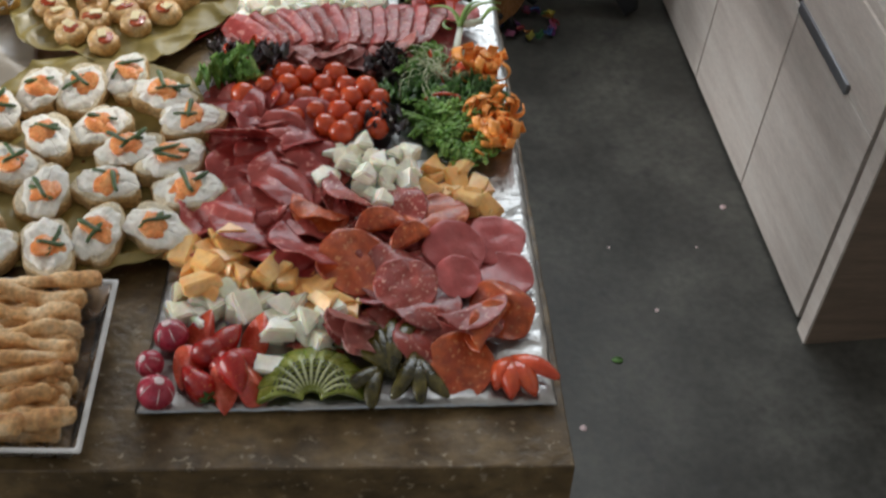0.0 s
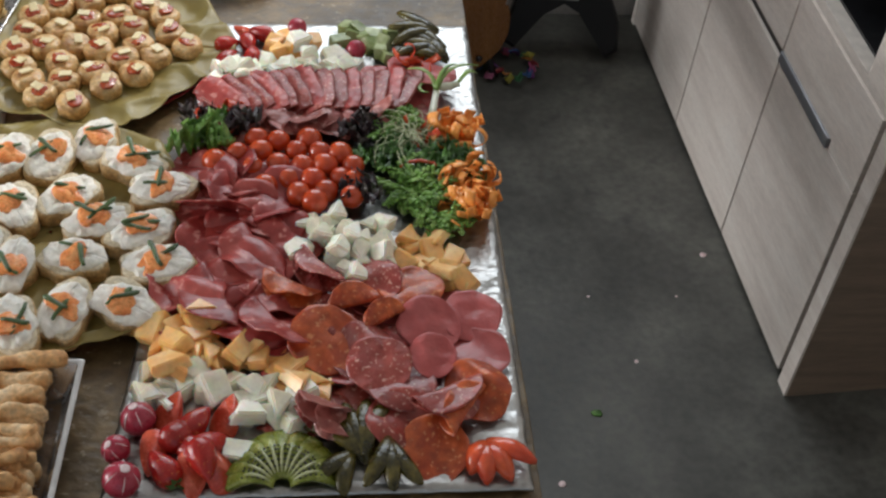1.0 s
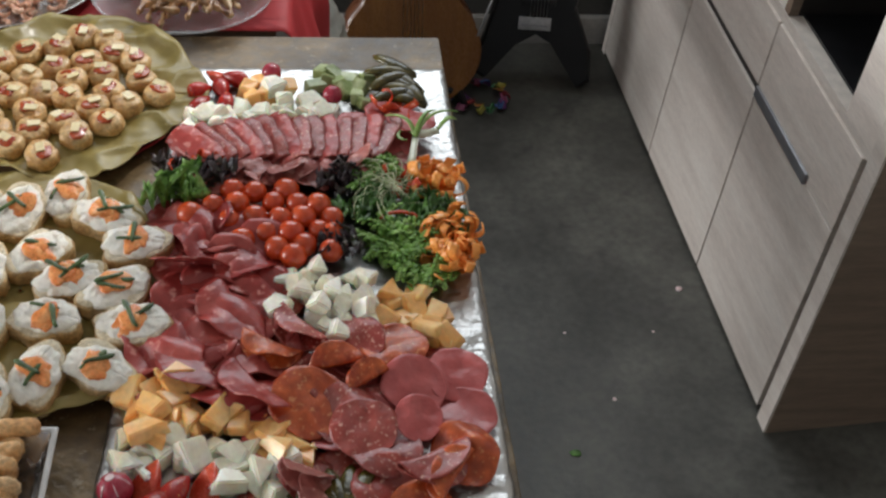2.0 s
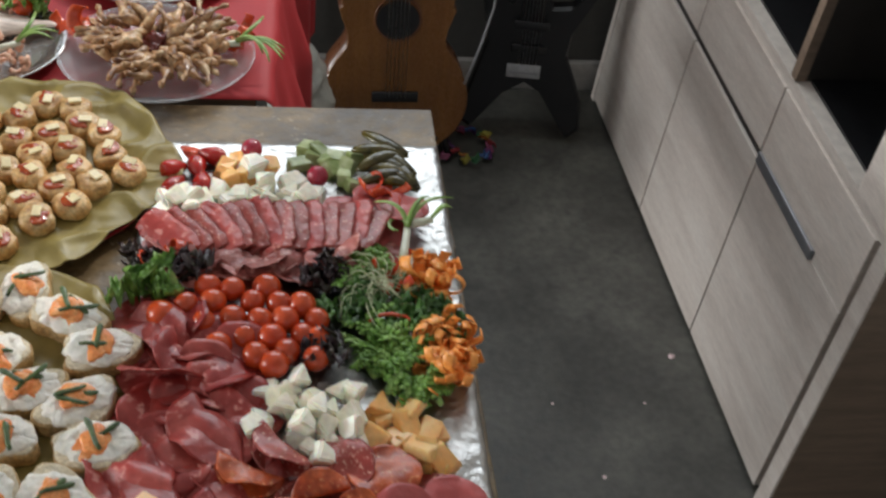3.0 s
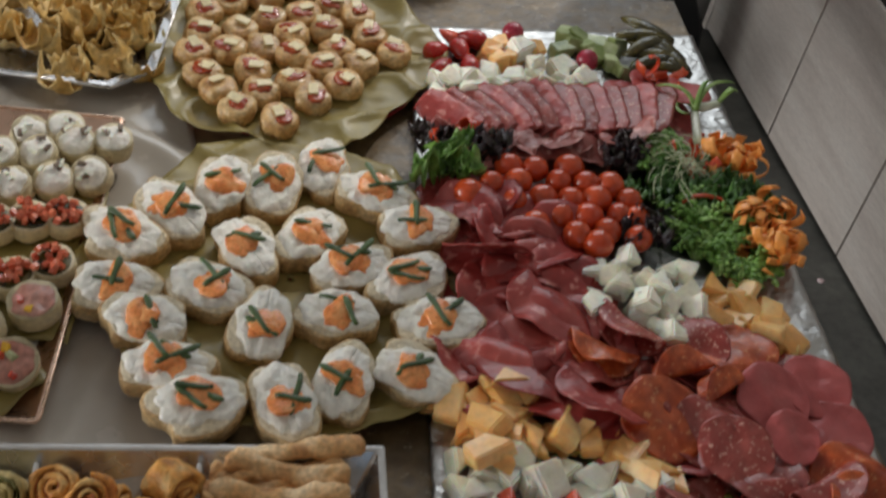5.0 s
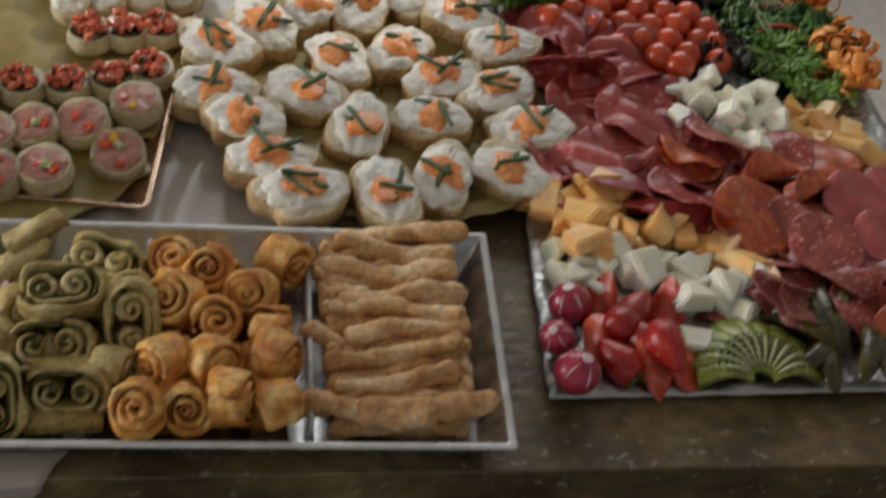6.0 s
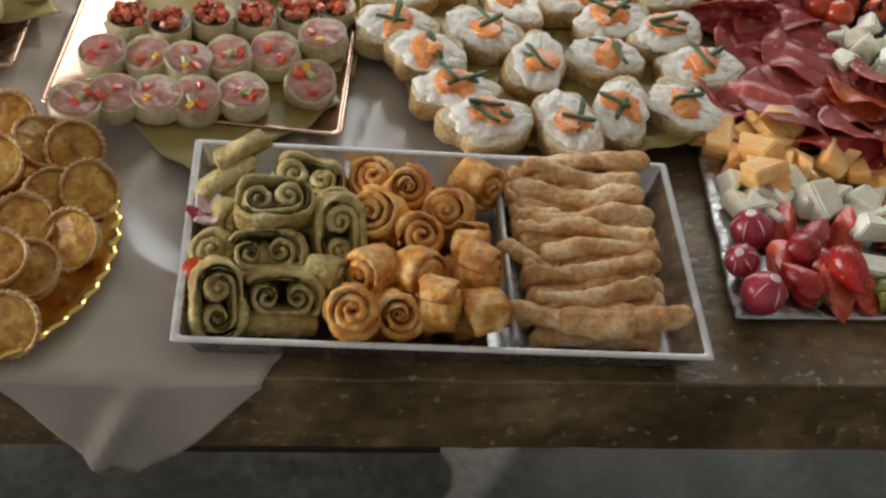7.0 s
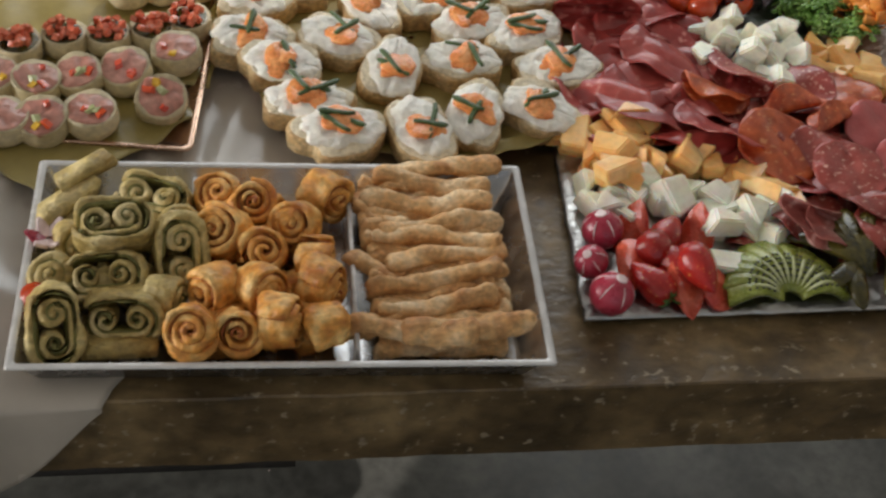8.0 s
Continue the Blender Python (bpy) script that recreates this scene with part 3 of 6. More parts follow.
# foil-covered board


def foil_f(u, v):
    a, b = Vector((-0.422, 0.043)), Vector((-0.030, 0.050))
    c, d = Vector((-0.378, 0.787)), Vector((-0.049, 0.787))
    p = (a * (1 - u) + b * u) * (1 - v) + (c * (1 - u) + d * u) * v
    e = min(u, 1 - u, v * 1.8, (1 - v) * 1.8)
    z = T + 0.0085 + 0.0022 * noise.noise(Vector((p.x * 20, p.y * 20, 0))) + 0.0018 * abs(noise.noise(Vector((p.x * 42, p.y * 42, 4)))) + 0.0008 * abs(noise.noise(Vector((p.x * 130, p.y * 130, 9))))
    if e < 0.012:
        z = T + 0.0062 + 0.0018 * e / 0.012
    return (p.x + 0.0012 * noise.noise(Vector((p.y * 50, 1, 2))), p.y + 0.0012 * noise.noise(Vector((p.x * 50, 3, 2))), z)


thing("foil_board", "large rectangular board wrapped in crinkled silver foil", "platter", bm=sheet(130, 240, foil_f, 0.003), material=M["foil"])

# copper tray and crisp tray
CT = pose(-0.717, 0.226, T + 0.004, 0, 0, -6.5) @ Matrix.Translation((-0.122, 0.188, 0))
copper_tray = thing("copper_tray", "rectangular rose-gold metallic tray on the cloth", "tray", m=CT)
part("tray_body", tray_bm(0.244, 0.376, 0.196, 0.328, 0, 0.014, lip=0.005, cut=0.006), M["copper"], copper_tray, "shiny rose-gold tray")
part("rim", tube([(x, y, .0142) for x, y in rrect(.243, .375, .006) + [(.1215, .1815)]], .0016, 6), M["copper"], copper_tray, "rolled rose-gold rim")
XT = pose(-0.655, 0.630, T + 0.004, 0, 0, -9) @ Matrix.Translation((-0.16, 0.115, 0))
crisp_tray = thing("metal_tray", "silvery metallic tray with cut corners holding crisps", "tray", m=XT)


def octo(w, h, c, z):
    return [(w / 2 - c, -h / 2, z), (w / 2, -h / 2 + c, z), (w / 2, h / 2 - c * .5, z), (w / 2 - c * .5, h / 2, z), (-w / 2 + c, h / 2, z), (-w / 2, h / 2 - c, z), (-w / 2, -h / 2 + c, z), (-w / 2 + c, -h / 2, z)]


part("tray_body", loft([octo(.02, .015, .004, .002), octo(.26, .165, .03, .002), octo(.30, .205, .035, .020), octo(.318, .222, .036, .021), octo(.32, .224, .036, .019), octo(.30, .206, .035, .017), octo(.26, .165, .03, .0), octo(.02, .015, .004, 0)]), M["silver_plastic"], crisp_tray, "silvery tray", smooth=False)
part("rim", tube([*octo(.319, .223, .036, .0212), octo(.319, .223, .036, .0212)[0]], .0016, 6), M["silver_plastic"], crisp_tray, "rolled metal rim")
LT = pose(-1.13, 0.43, T + 0.004, 0, 0, -4)
side_tray = thing("metal_tray", "metallic tray lined with yellow paper", "tray", m=LT)
part("tray_body", tray_bm(0.30, 0.24, 0.25, 0.19, 0, 0.014, lip=0.005, cut=0.006), M["copper"], side_tray)


part("rim", tube([(x, y, .0142) for x, y in rrect(.299, .239, .006) + [(.1495, .1135)]], .0016, 6), M["copper"], side_tray, "rolled rose-gold rim")


def fluted_plate(r, rim, z1, n=96, flutes=48):
    def ring(rad, z, amp):
        return [((rad + amp * math.cos(flutes * a)) * math.cos(a), (rad + amp * math.cos(flutes * a)) * math.sin(a), z + 0.6 * amp * math.cos(flutes * a)) for a in (2 * math.pi * k / (n * 2) for k in range(n * 2))]
    return loft([ring(0.004, 0.002, 0), ring(r - rim, 0.002, 0), ring(r - rim * .8, 0.004, 0.0006), ring(r - rim * .3, z1 - .002, 0.002), ring(r, z1, 0.0018), ring(r + .001, z1 - .001, 0.0018), ring(r - rim * .3, z1 - .004, 0.002), ring(r - rim, 0, 0), ring(0.004, 0, 0)])


gold_plate = thing("gold_plate", "round gold foil plate with fluted rim", "plate", m=pose(-1.025, 0.105, T + 0.004))
part("plate_body", fluted_plate(0.142, 0.022, 0.012), M["gold"], gold_plate, "shiny gold card")


def paper_plate(cx, cy, r, seed, spiky, turn, name):
    plate = thing("round_plate", "round red card plate under crumpled yellow paper", "plate", m=pose(cx, cy, T + 0.003))
    part("plate_body", fluted_plate(r * 0.93, 0.015, 0.010, 60, 20), M["red_card"], plate, "red glossy card")

    def f(u, v):
        rr = 0.012 + 0.988 * v
        a = 2 * math.pi * u
        lim = r * (1.0 + spiky * noise.noise(Vector((math.cos(a) * 1.4 + seed, math.sin(a) * 1.4, seed))) + 0.035 * math.cos(6 * a + turn) + 0.035 * abs(math.sin(5.5 * a + turn)))
        x, y = rr * lim * math.cos(a), rr * lim * math.sin(a)
        z = 0.012 + 0.004 * noise.noise(Vector((x * 22, y * 22, seed))) * rr + 0.0035 * abs(noise.noise(Vector((x * 45, y * 45, seed + 3)))) * rr
        z += (0.008 * (1 - abs(noise.noise(Vector((x * 17, y * 17, seed + 8)))) * 2.2) ** 3 if rr > .3 else 0) * min(1, max(0, rr - .3) * 2)
        z += 0.008 * max(0.0, rr - 0.85) / 0.15 * (0.4 + noise.noise(Vector((a * 2.0, seed, 1))))
        return (x, y, z)
    paper = thing("wax_paper", "crumpled yellow-green waxed paper liner", "paper", m=pose(cx, cy, T + 0.0035), bm=sheet(180, 44, f, 0.0007), material=M["wax_paper"])
    return plate


paper_plate(-0.520, 0.385, 0.172, 2.3, 0.20, 0.4, "bread")
paper_plate(-0.512, 0.722, 0.152, 5.1, 0.16, 1.2, "pastry")


def liner(cx, cy, w, h, rz, seed, z):
    def f(u, v):
        x, y = (u - .5) * w, (v - .5) * h
        e = max(abs(u - .5), abs(v - .5)) * 2
        return (x + 0.006 * noise.noise(Vector((v * 5, seed, 0))), y + 0.006 * noise.noise(Vector((u * 5, seed, 2))), 0.003 * noise.noise(Vector((x * 25, y * 25, seed))) + 0.008 * max(0, e - .8) * noise.noise(Vector((u * 3, v * 3, seed))))
    return thing("wax_paper", "yellow-green waxed paper under the bites", "paper", m=pose(cx, cy, z, 0, 0, rz), bm=sheet(40, 40, f, 0.0007), material=M["wax_paper"])


liner(-0.822, 0.276, 0.155, 0.155, 42, 1.0, T + 0.0165)
liner(-0.790, 0.440, 0.200, 0.24, -6, 4.0, T + 0.0150)
liner(-1.13, 0.43, 0.285, 0.23, 20, 6.0, T + 0.024)

# ---- bread canapes ----


def loft_cream(rx, ry, seed):
    """A roughly spread layer with a torn outline and knife marks."""
    def f(u, v):
        a, rr = 2 * math.pi * u, 0.03 + 0.97 * v
        lim = 1 + .20 * noise.noise(Vector((math.cos(a) * 2.2 + seed, math.sin(a) * 2.2, seed)))
        x, y = rx * lim * rr * math.cos(a), ry * lim * rr * math.sin(a)
        z = .0042 * (1 - rr ** 6) + .0026 * noise.noise(Vector((x * 120, y * 120, seed))) + .0012 * noise.noise(Vector((x * 300, y * 300, seed)))
        return (x, y, z + .0012)
    return sheet(48, 12, f, .0018)


CANAPES = []
for k in range(8):
    ob = thing("canape", "baguette slice with cream cheese, salmon and asparagus", "canape", "canapes on the round plate")
    rx, ry = 0.034 + 0.004 * R.random(), 0.0235 + 0.002 * R.random()
    out = blob(rx, ry, 34, 0.42, k + .3, 2.3)
    bm = puck(out, 0, 0.0205, 0.003)
    wobble(bm, 0.0013, 120, k)
    part("bread", bm, M["crust"], ob, "crusty baguette slice")
    part("crumb", wobble(puck([(x * .95, y * .94) for x, y in out], 0.016, 0.0218, 0.0015), 0.0014, 190, k), M["crumb"], ob, "pale crumb")
    cx0, cy0 = R.uniform(-.002, .002), R.uniform(-.002, .002)
    spread = loft_cream(rx * .93, ry * .92, k + 9.1)
    part("cream_cheese", spread, M["cream"], ob, "white cream cheese", m=pose(cx0, cy0, 0.0195))
    for q in range(2 if k % 3 else 3):
        ax, ay, aa = R.uniform(-.008, .006), R.uniform(-.006, .006), R.uniform(0, 6.28)

        lump = wobble(puck(blob(R.uniform(.013, .018), R.uniform(.010, .014), 22, .40, k + q * 3.3), 0, .0042, .0018, dome=.0015), .0012, 150, k + q)
        part("salmon", lump, M["salmon"], ob, "soft piece of smoked salmon", m=pose(ax, ay, .0232 + q * .0015, R.uniform(-12, 12), R.uniform(-12, 12), math.degrees(aa)))
    for q in range(2 if k not in (3, 6) else 3):
        a = R.uniform(-1.2, 1.2) + q * 1.2
        L = R.uniform(0.014, 0.020)
        cx, cy = R.uniform(-.008, .012), R.uniform(-.006, .009)
        pts = [(cx + L * s * math.cos(a + .12 * s * s), cy + L * s * math.sin(a + .12 * s * s), 0.0292 + 0.0020 * q) for s in (-1, -.6, -.2, .2, .6, .85, 1)]
        part("asparagus", tube(pts, [0.0019, 0.0024, 0.0024, 0.0026, 0.0033, 0.0027, 0.0009], 8, flat=.55), M["asparagus"], ob, "dark green asparagus tip")
    CANAPES.append(ob)
BREAD_AT = [(-0.579, 0.483), (-0.533, 0.487), (-0.485, 0.512), (-0.441, 0.476), (-0.406, 0.43), (-0.623, 0.45), (-0.663, 0.419), (-0.559, 0.403), (-0.504, 0.416), (-0.468, 0.38), (-0.417, 0.363), (-0.59, 0.353), (-0.668, 0.356), (-0.546, 0.31), (-0.482, 0.322), (-0.395, 0.314), (-0.642, 0.317), (-0.621, 0.268), (-0.595, 0.229), (-0.53, 0.229), (-0.481, 0.25), (-0.426, 0.259)]
BREAD_TURN = [70, 80, 75, -20, 5, -50, -30, -60, 50, 15, 35, -20, -5, 80, -10, 0, -15, -8, 8, -70, 65, -25]
for i, ((x, y), a) in enumerate(zip(BREAD_AT, BREAD_TURN)):
    m = pose(x, y + 0.004, T + 0.0175, R.uniform(4, 13), R.uniform(-5, 5), 0) @ pose(0, 0, 0, 0, 0, a)
    if i < 8:
        CANAPES[i].matrix_basis = m
    else:
        copy_thing(CANAPES[(i * 3) % 8], m)

# ---- small puff pastries ----


def fluted(r, h, n=40, flutes=16, amp=0.05, top=0.82, dip=0.0):
    def ring(k, z, f):
        return [(r * k * (1 + f * math.cos(flutes * a)) * math.cos(a), r * k * (1 + f * math.cos(flutes * a)) * math.sin(a), z) for a in (2 * math.pi * i / n for i in range(n))]
    return loft([ring(.1, 0, 0), ring(.86, 0, amp * .6), ring(.98, h * .2, amp), ring(1, h * .55, amp), ring(.95, h * .85, amp * .8), ring(top, h, amp * .4), ring(.5, h - dip, 0), ring(.06, h - dip, 0)])


PUFFS = []
for k in range(6):
    ob = thing("puff_pastry", "small golden puff pastry with jam and cheese", "pastry", "puff pastries on the round plate")
    part("pastry_case", wobble(fluted(0.0194, 0.0175, 48, 16, .025), 0.0036, 75, k), M["pastry"], ob, "glazed golden pastry")
    if k != 4:
        part("jam", wobble(ball(0.0105 + .002 * R.random(), 0.0085, 0.0026, sub=3, bm=None), 0.0030, 150, k), M["jam"], ob, "red jam", m=pose(R.uniform(-.003, .003), R.uniform(-.006, 0), 0.0180))
    part("cheese_slice", box(-.0075, .0075, -.0050, .0050, 0, .0026, .0007), M["cheese"], ob, "square of pale cheese", smooth=False, m=pose(R.uniform(-.005, .005), R.uniform(.001, .006), 0.0194, R.uniform(-8, 8), R.uniform(-8, 8), R.uniform(-40, 40)))
    PUFFS.append(ob)
PUFF_AT = [(-0.602, 0.773), (-0.573, 0.796), (-0.535, 0.804), (-0.508, 0.831), (-0.474, 0.821), (-0.464, 0.792), (-0.439, 0.776), (-0.532, 0.763), (-0.497, 0.772), (-0.564, 0.742), (-0.604, 0.735), (-0.472, 0.748), (-0.509, 0.737), (-0.427, 0.739), (-0.612, 0.7), (-0.576, 0.705), (-0.541, 0.711), (-0.509, 0.701), (-0.462, 0.712), (-0.403, 0.71), (-0.601, 0.665), (-0.553, 0.673), (-0.478, 0.681), (-0.439, 0.688), (-0.585, 0.639), (-0.544, 0.636), (-0.51, 0.653), (-0.459, 0.654), (-0.565, 0.61), (-0.492, 0.629), (-0.526, 0.592)]
for i, (x, y) in enumerate(PUFF_AT):
    m = turned(x, y, T + 0.0165, R.uniform(-70, 70) if i % 3 else R.uniform(0, 360), R.uniform(-6, 6), R.uniform(-6, 6))
    if i < 6:
        PUFFS[i].matrix_basis = m
    else:
        copy_thing(PUFFS[(i * 5 + i // 6) % 6], m)

# ---- foil board: pieces of fruit and cheese ----
BASE = T + 0.0105


def chunk(sx, sy, sz, seed, wild=1.0):
    """A knife-cut piece: flat faces, no two corners alike."""
    rr = random.Random(seed)
    bm = bmesh.new()
    bmesh.ops.create_cube(bm, size=1)
    tx, ty = rr.uniform(-.25, .25) * wild, rr.uniform(-.25, .25) * wild
    for v in bm.verts:
        k = 1 - (.30 * wild * rr.random() if v.co.z > 0 else 0)
        v.co = Vector(((v.co.x * k + tx * v.co.z) * sx * rr.uniform(1 - .30 * wild, 1.1), (v.co.y * k + ty * v.co.z) * sy * rr.uniform(1 - .30 * wild, 1.1), v.co.z * sz * rr.uniform(.75, 1.1)))
    bmesh.ops.bevel(bm, geom=bm.edges[:], offset=min(sx, sy, sz) * 0.07, segments=2, affect="EDGES")
    return bm


def wedge_piece(L, W, H, seed):
    """A slice off a peeled melon or a block of cheese: three or four sides, sheared and tapering."""
    rr = random.Random(seed)
    if seed % 3 == 0:
        out = [(-L / 2, -W / 2), (L / 2, -W * rr.uniform(.1, .4)), (-L * rr.uniform(-.1, .4), W / 2)]
    else:
        out = [(-L / 2, -W / 2), (L / 2, -W / 2 * rr.uniform(.5, 1)), (L / 2 * rr.uniform(.45, .95), W / 2), (-L / 2 * rr.uniform(.4, 1), W / 2 * rr.uniform(.7, 1))]
    k, dx, dy = rr.uniform(.72, .95), rr.uniform(-.12, .12) * L, rr.uniform(-.15, .15) * W
    bm = loft([[(x, y, -H / 2 * rr.uniform(.85, 1.1)) for x, y in out], [(x * k + dx, y * k + dy, H / 2 * rr.uniform(.75, 1.15)) for x, y in out]])
    bmesh.ops.bevel(bm, geom=bm.edges[:], offset=H * 0.10, segments=2, affect="EDGES", clamp_overlap=True)
    return bm


def scatter(name, label, category, group, spots, meshes, r, h, lean=25, base=BASE, sink=0.6):
    for i, (x, y) in enumerate(spots):
        z = rest(x, y, r, h, base, sink)
        thing(name, label, category, group, m=turned(x, y, z + h * .5, R.uniform(0, 360), R.uniform(-lean, lean), R.uniform(-lean, lean)), bm=meshes[(i * 2 + i // 3) % len(meshes)])


CHUNK_HONEY = [mesh_of("melon", wedge_piece(.037, .027, .018, 30 + i), M["honeydew"], False) for i in range(6)]
CHUNK_ORANGE = [mesh_of("melon", wedge_piece(.041, .025, .012, 50 + i), M["cantaloupe"], False) for i in range(6)]
CHUNK_CHEESE = [mesh_of("cheese_cube", wedge_piece(.028, .023, .019, 70 + i), M["white_cheese"], False) for i in range(7)]
HONEY_AT = [(-0.395, 0.186), (-0.391, 0.153), (-0.372, 0.176), (-0.342, 0.186), (-0.354, 0.168), (-0.33, 0.16), (-0.313, 0.168), (-0.295, 0.152), (-0.278, 0.167), (-0.268, 0.127), (-0.251, 0.12), (-0.25, 0.147), (-0.3, 0.089), (-0.297, 0.127), (-0.371, 0.148)]
scatter("melon_piece", "pale honeydew melon chunk on the foil board", "melon", "honeydew chunks", HONEY_AT, CHUNK_HONEY, .012, .018, 22)
scatter("melon_piece", "pale honeydew melon chunk on the foil board", "melon", "honeydew chunks", [(x + R.uniform(-.008, .010), y + R.uniform(-.006, .008)) for x, y in HONEY_AT[1::2]], CHUNK_HONEY, .012, .018, 40)
ORANGE_AT = [(-0.388, 0.237), (-0.364, 0.241), (-0.347, 0.246), (-0.378, 0.214), (-0.361, 0.208), (-0.371, 0.187), (-0.338, 0.219), (-0.323, 0.2), (-0.309, 0.205), (-0.281, 0.2), (-0.251, 0.182), (-0.236, 0.163), (-0.258, 0.163), (-0.332, 0.244)]
scatter("cantaloupe_piece", "orange cantaloupe chunk piled on the foil board", "melon", "cantaloupe chunks", ORANGE_AT, CHUNK_ORANGE, .0125, .014, 18)
scatter("cantaloupe_piece", "orange cantaloupe chunk piled on the foil board", "melon", "cantaloupe chunks", [(x + R.uniform(-.012, .012), y + R.uniform(-.010, .006)) for x, y in ORANGE_AT + ORANGE_AT[:12]], CHUNK_ORANGE, .0125, .013, 22)
ORANGE_B = [(-0.136, 0.362), (-0.122, 0.339), (-0.112, 0.362), (-0.091, 0.343), (-0.095, 0.306), (-0.107, 0.321), (-0.078, 0.306), (-0.144, 0.336), (-0.117, 0.3)]
scatter("cantaloupe_piece", "orange cantaloupe chunk beside the white cheese", "melon", "cantaloupe chunks by the carrots", ORANGE_B + [(x + R.uniform(-.008, .010), y + R.uniform(-.010, .008)) for x, y in ORANGE_B], [mesh_of("melon", wedge_piece(.036, .028, .010, 110 + i), M["cantaloupe"], False) for i in range(5)], .0115, .013, 30)
ORANGE_C = [(-0.298, 0.721), (-0.283, 0.731), (-0.274, 0.711), (-0.249, 0.728), (-0.291, 0.701)]
scatter("cantaloupe_piece", "orange cantaloupe wedge at the board end", "melon", "cantaloupe wedges at the end", ORANGE_C, [mesh_of("melon", chunk(.022, .020, .026, 90 + i, .75), M["cantaloupe"], False) for i in range(3)], .011, .022, 18)
MOZZ_AT = [(-0.25, 0.349), (-0.228, 0.365), (-0.217, 0.333), (-0.202, 0.374), (-0.189, 0.361), (-0.185, 0.327), (-0.167, 0.349), (-0.176, 0.384), (-0.211, 0.346), (-0.242, 0.387), (-0.224, 0.387), (-0.2, 0.315), (-0.163, 0.33)]
scatter("cheese_cube", "white cheese cube heaped on the cold cuts", "cheese", "white cheese cubes", MOZZ_AT, CHUNK_CHEESE, .0115, .019, 30, BASE + .006)
scatter("cheese_cube", "white cheese cube heaped on the cold cuts", "cheese", "white cheese cubes", [(x + R.uniform(-.010, .012), y + R.uniform(-.010, .010)) for x, y in MOZZ_AT], CHUNK_CHEESE, .0115, .019, 38, BASE + .010)
CHEESE_B = [(-0.355, 0.662), (-0.339, 0.678), (-0.318, 0.665), (-0.363, 0.643), (-0.329, 0.643), (-0.286, 0.669), (-0.269, 0.669), (-0.267, 0.718), (-0.254, 0.686), (-0.225, 0.676), (-0.225, 0.654), (-0.22, 0.702), (-0.2, 0.658), (-0.192, 0.677), (-0.259, 0.654), (-0.302, 0.685)]
scatter("cheese_cube", "creamy white cheese cube in a row", "cheese", "white cheese cubes at the end", CHEESE_B, [mesh_of("cheese_cube", wedge_piece(.034, .027, .020, 171 + i), M["white_cheese"], False) for i in range(6)], .012, .019, 22, BASE)
scatter("cheese_cube", "creamy white cheese cube in a row", "cheese", "white cheese cubes at the end", [(x + R.uniform(-.010, .014), y + R.uniform(-.004, .012)) for x, y in CHEESE_B[::2]], CHUNK_CHEESE, .012, .018, 30, BASE)
scatter("cucumber_piece", "pale green cucumber piece at the board end", "cucumber", "cucumber pieces", [(-.215, .738), (-.200, .752), (-.186, .744), (-.176, .728), (-.162, .716), (-.158, .735), (-.150, .700), (-.170, .750), (-.205, .766), (-.150, .752), (-.135, .700), (-.190, .764)], [mesh_of("cucumber", chunk(.026, .019, .014, 190 + i, .75), M["cucumber"], False) for i in range(4)], .011, .013, 25, BASE)

# tomatoes
TOMATO = [mesh_of("tomato", ball(.0143 * s, .0143 * s, .0136 * s, .0005, 60, i, 4), M["tomato"]) for i, s in enumerate((1, .95, 1.06, .9))]
TOMATO_AT = [(-0.307, 0.525), (-0.282, 0.521), (-0.247, 0.524), (-0.261, 0.504), (-0.301, 0.503), (-0.234, 0.501), (-0.211, 0.498), (-0.308, 0.475), (-0.28, 0.48), (-0.253, 0.478), (-0.228, 0.478), (-0.196, 0.478), (-0.293, 0.443), (-0.268, 0.455), (-0.241, 0.454), (-0.21, 0.457), (-0.256, 0.43), (-0.226, 0.435), (-0.351, 0.485), (-0.327, 0.499), (-0.194, 0.452), (-0.198, 0.426), (-0.238, 0.418)]
for i, (x, y) in enumerate(TOMATO_AT):
    thing("cherry_tomato", "glossy red cherry tomato", "tomato", "cherry tomatoes", m=turned(x, y - .003, BASE + .0225, R.uniform(0, 360), R.uniform(0, 180)), bm=TOMATO[i % 4])

# berries and radishes


def berry_shape(c):
    t = (c.z + 1) / 2
    k = 0.95 * max(t, .01) ** .30 * max(1 - t, .03) ** -.14
    return (c.x * k, c.y * k, c.z)


BERRY = mesh_of("strawberry", ball(.0160, .0160, .0235, .0006, 90, 1, 4, berry_shape), M["strawberry"])


def half_berry():
    bm = ball(.0160, .0160, .0245, .0005, 90, 2, 4, berry_shape)
    g = bmesh.ops.bisect_plane(bm, geom=bm.verts[:] + bm.edges[:] + bm.faces[:], plane_co=(0, 0, 0), plane_no=(0, 1, 0), clear_outer=True)
    edges = [e for e in g["geom_cut"] if isinstance(e, bmesh.types.BMEdge)]
    f = bmesh.ops.contextual_create(bm, geom=edges)["faces"]
    for q in f:
        q.material_index = 1
    return bm


HALF = mesh_of("strawberry", half_berry(), [M["strawberry"], M["berry_flesh"]], True)


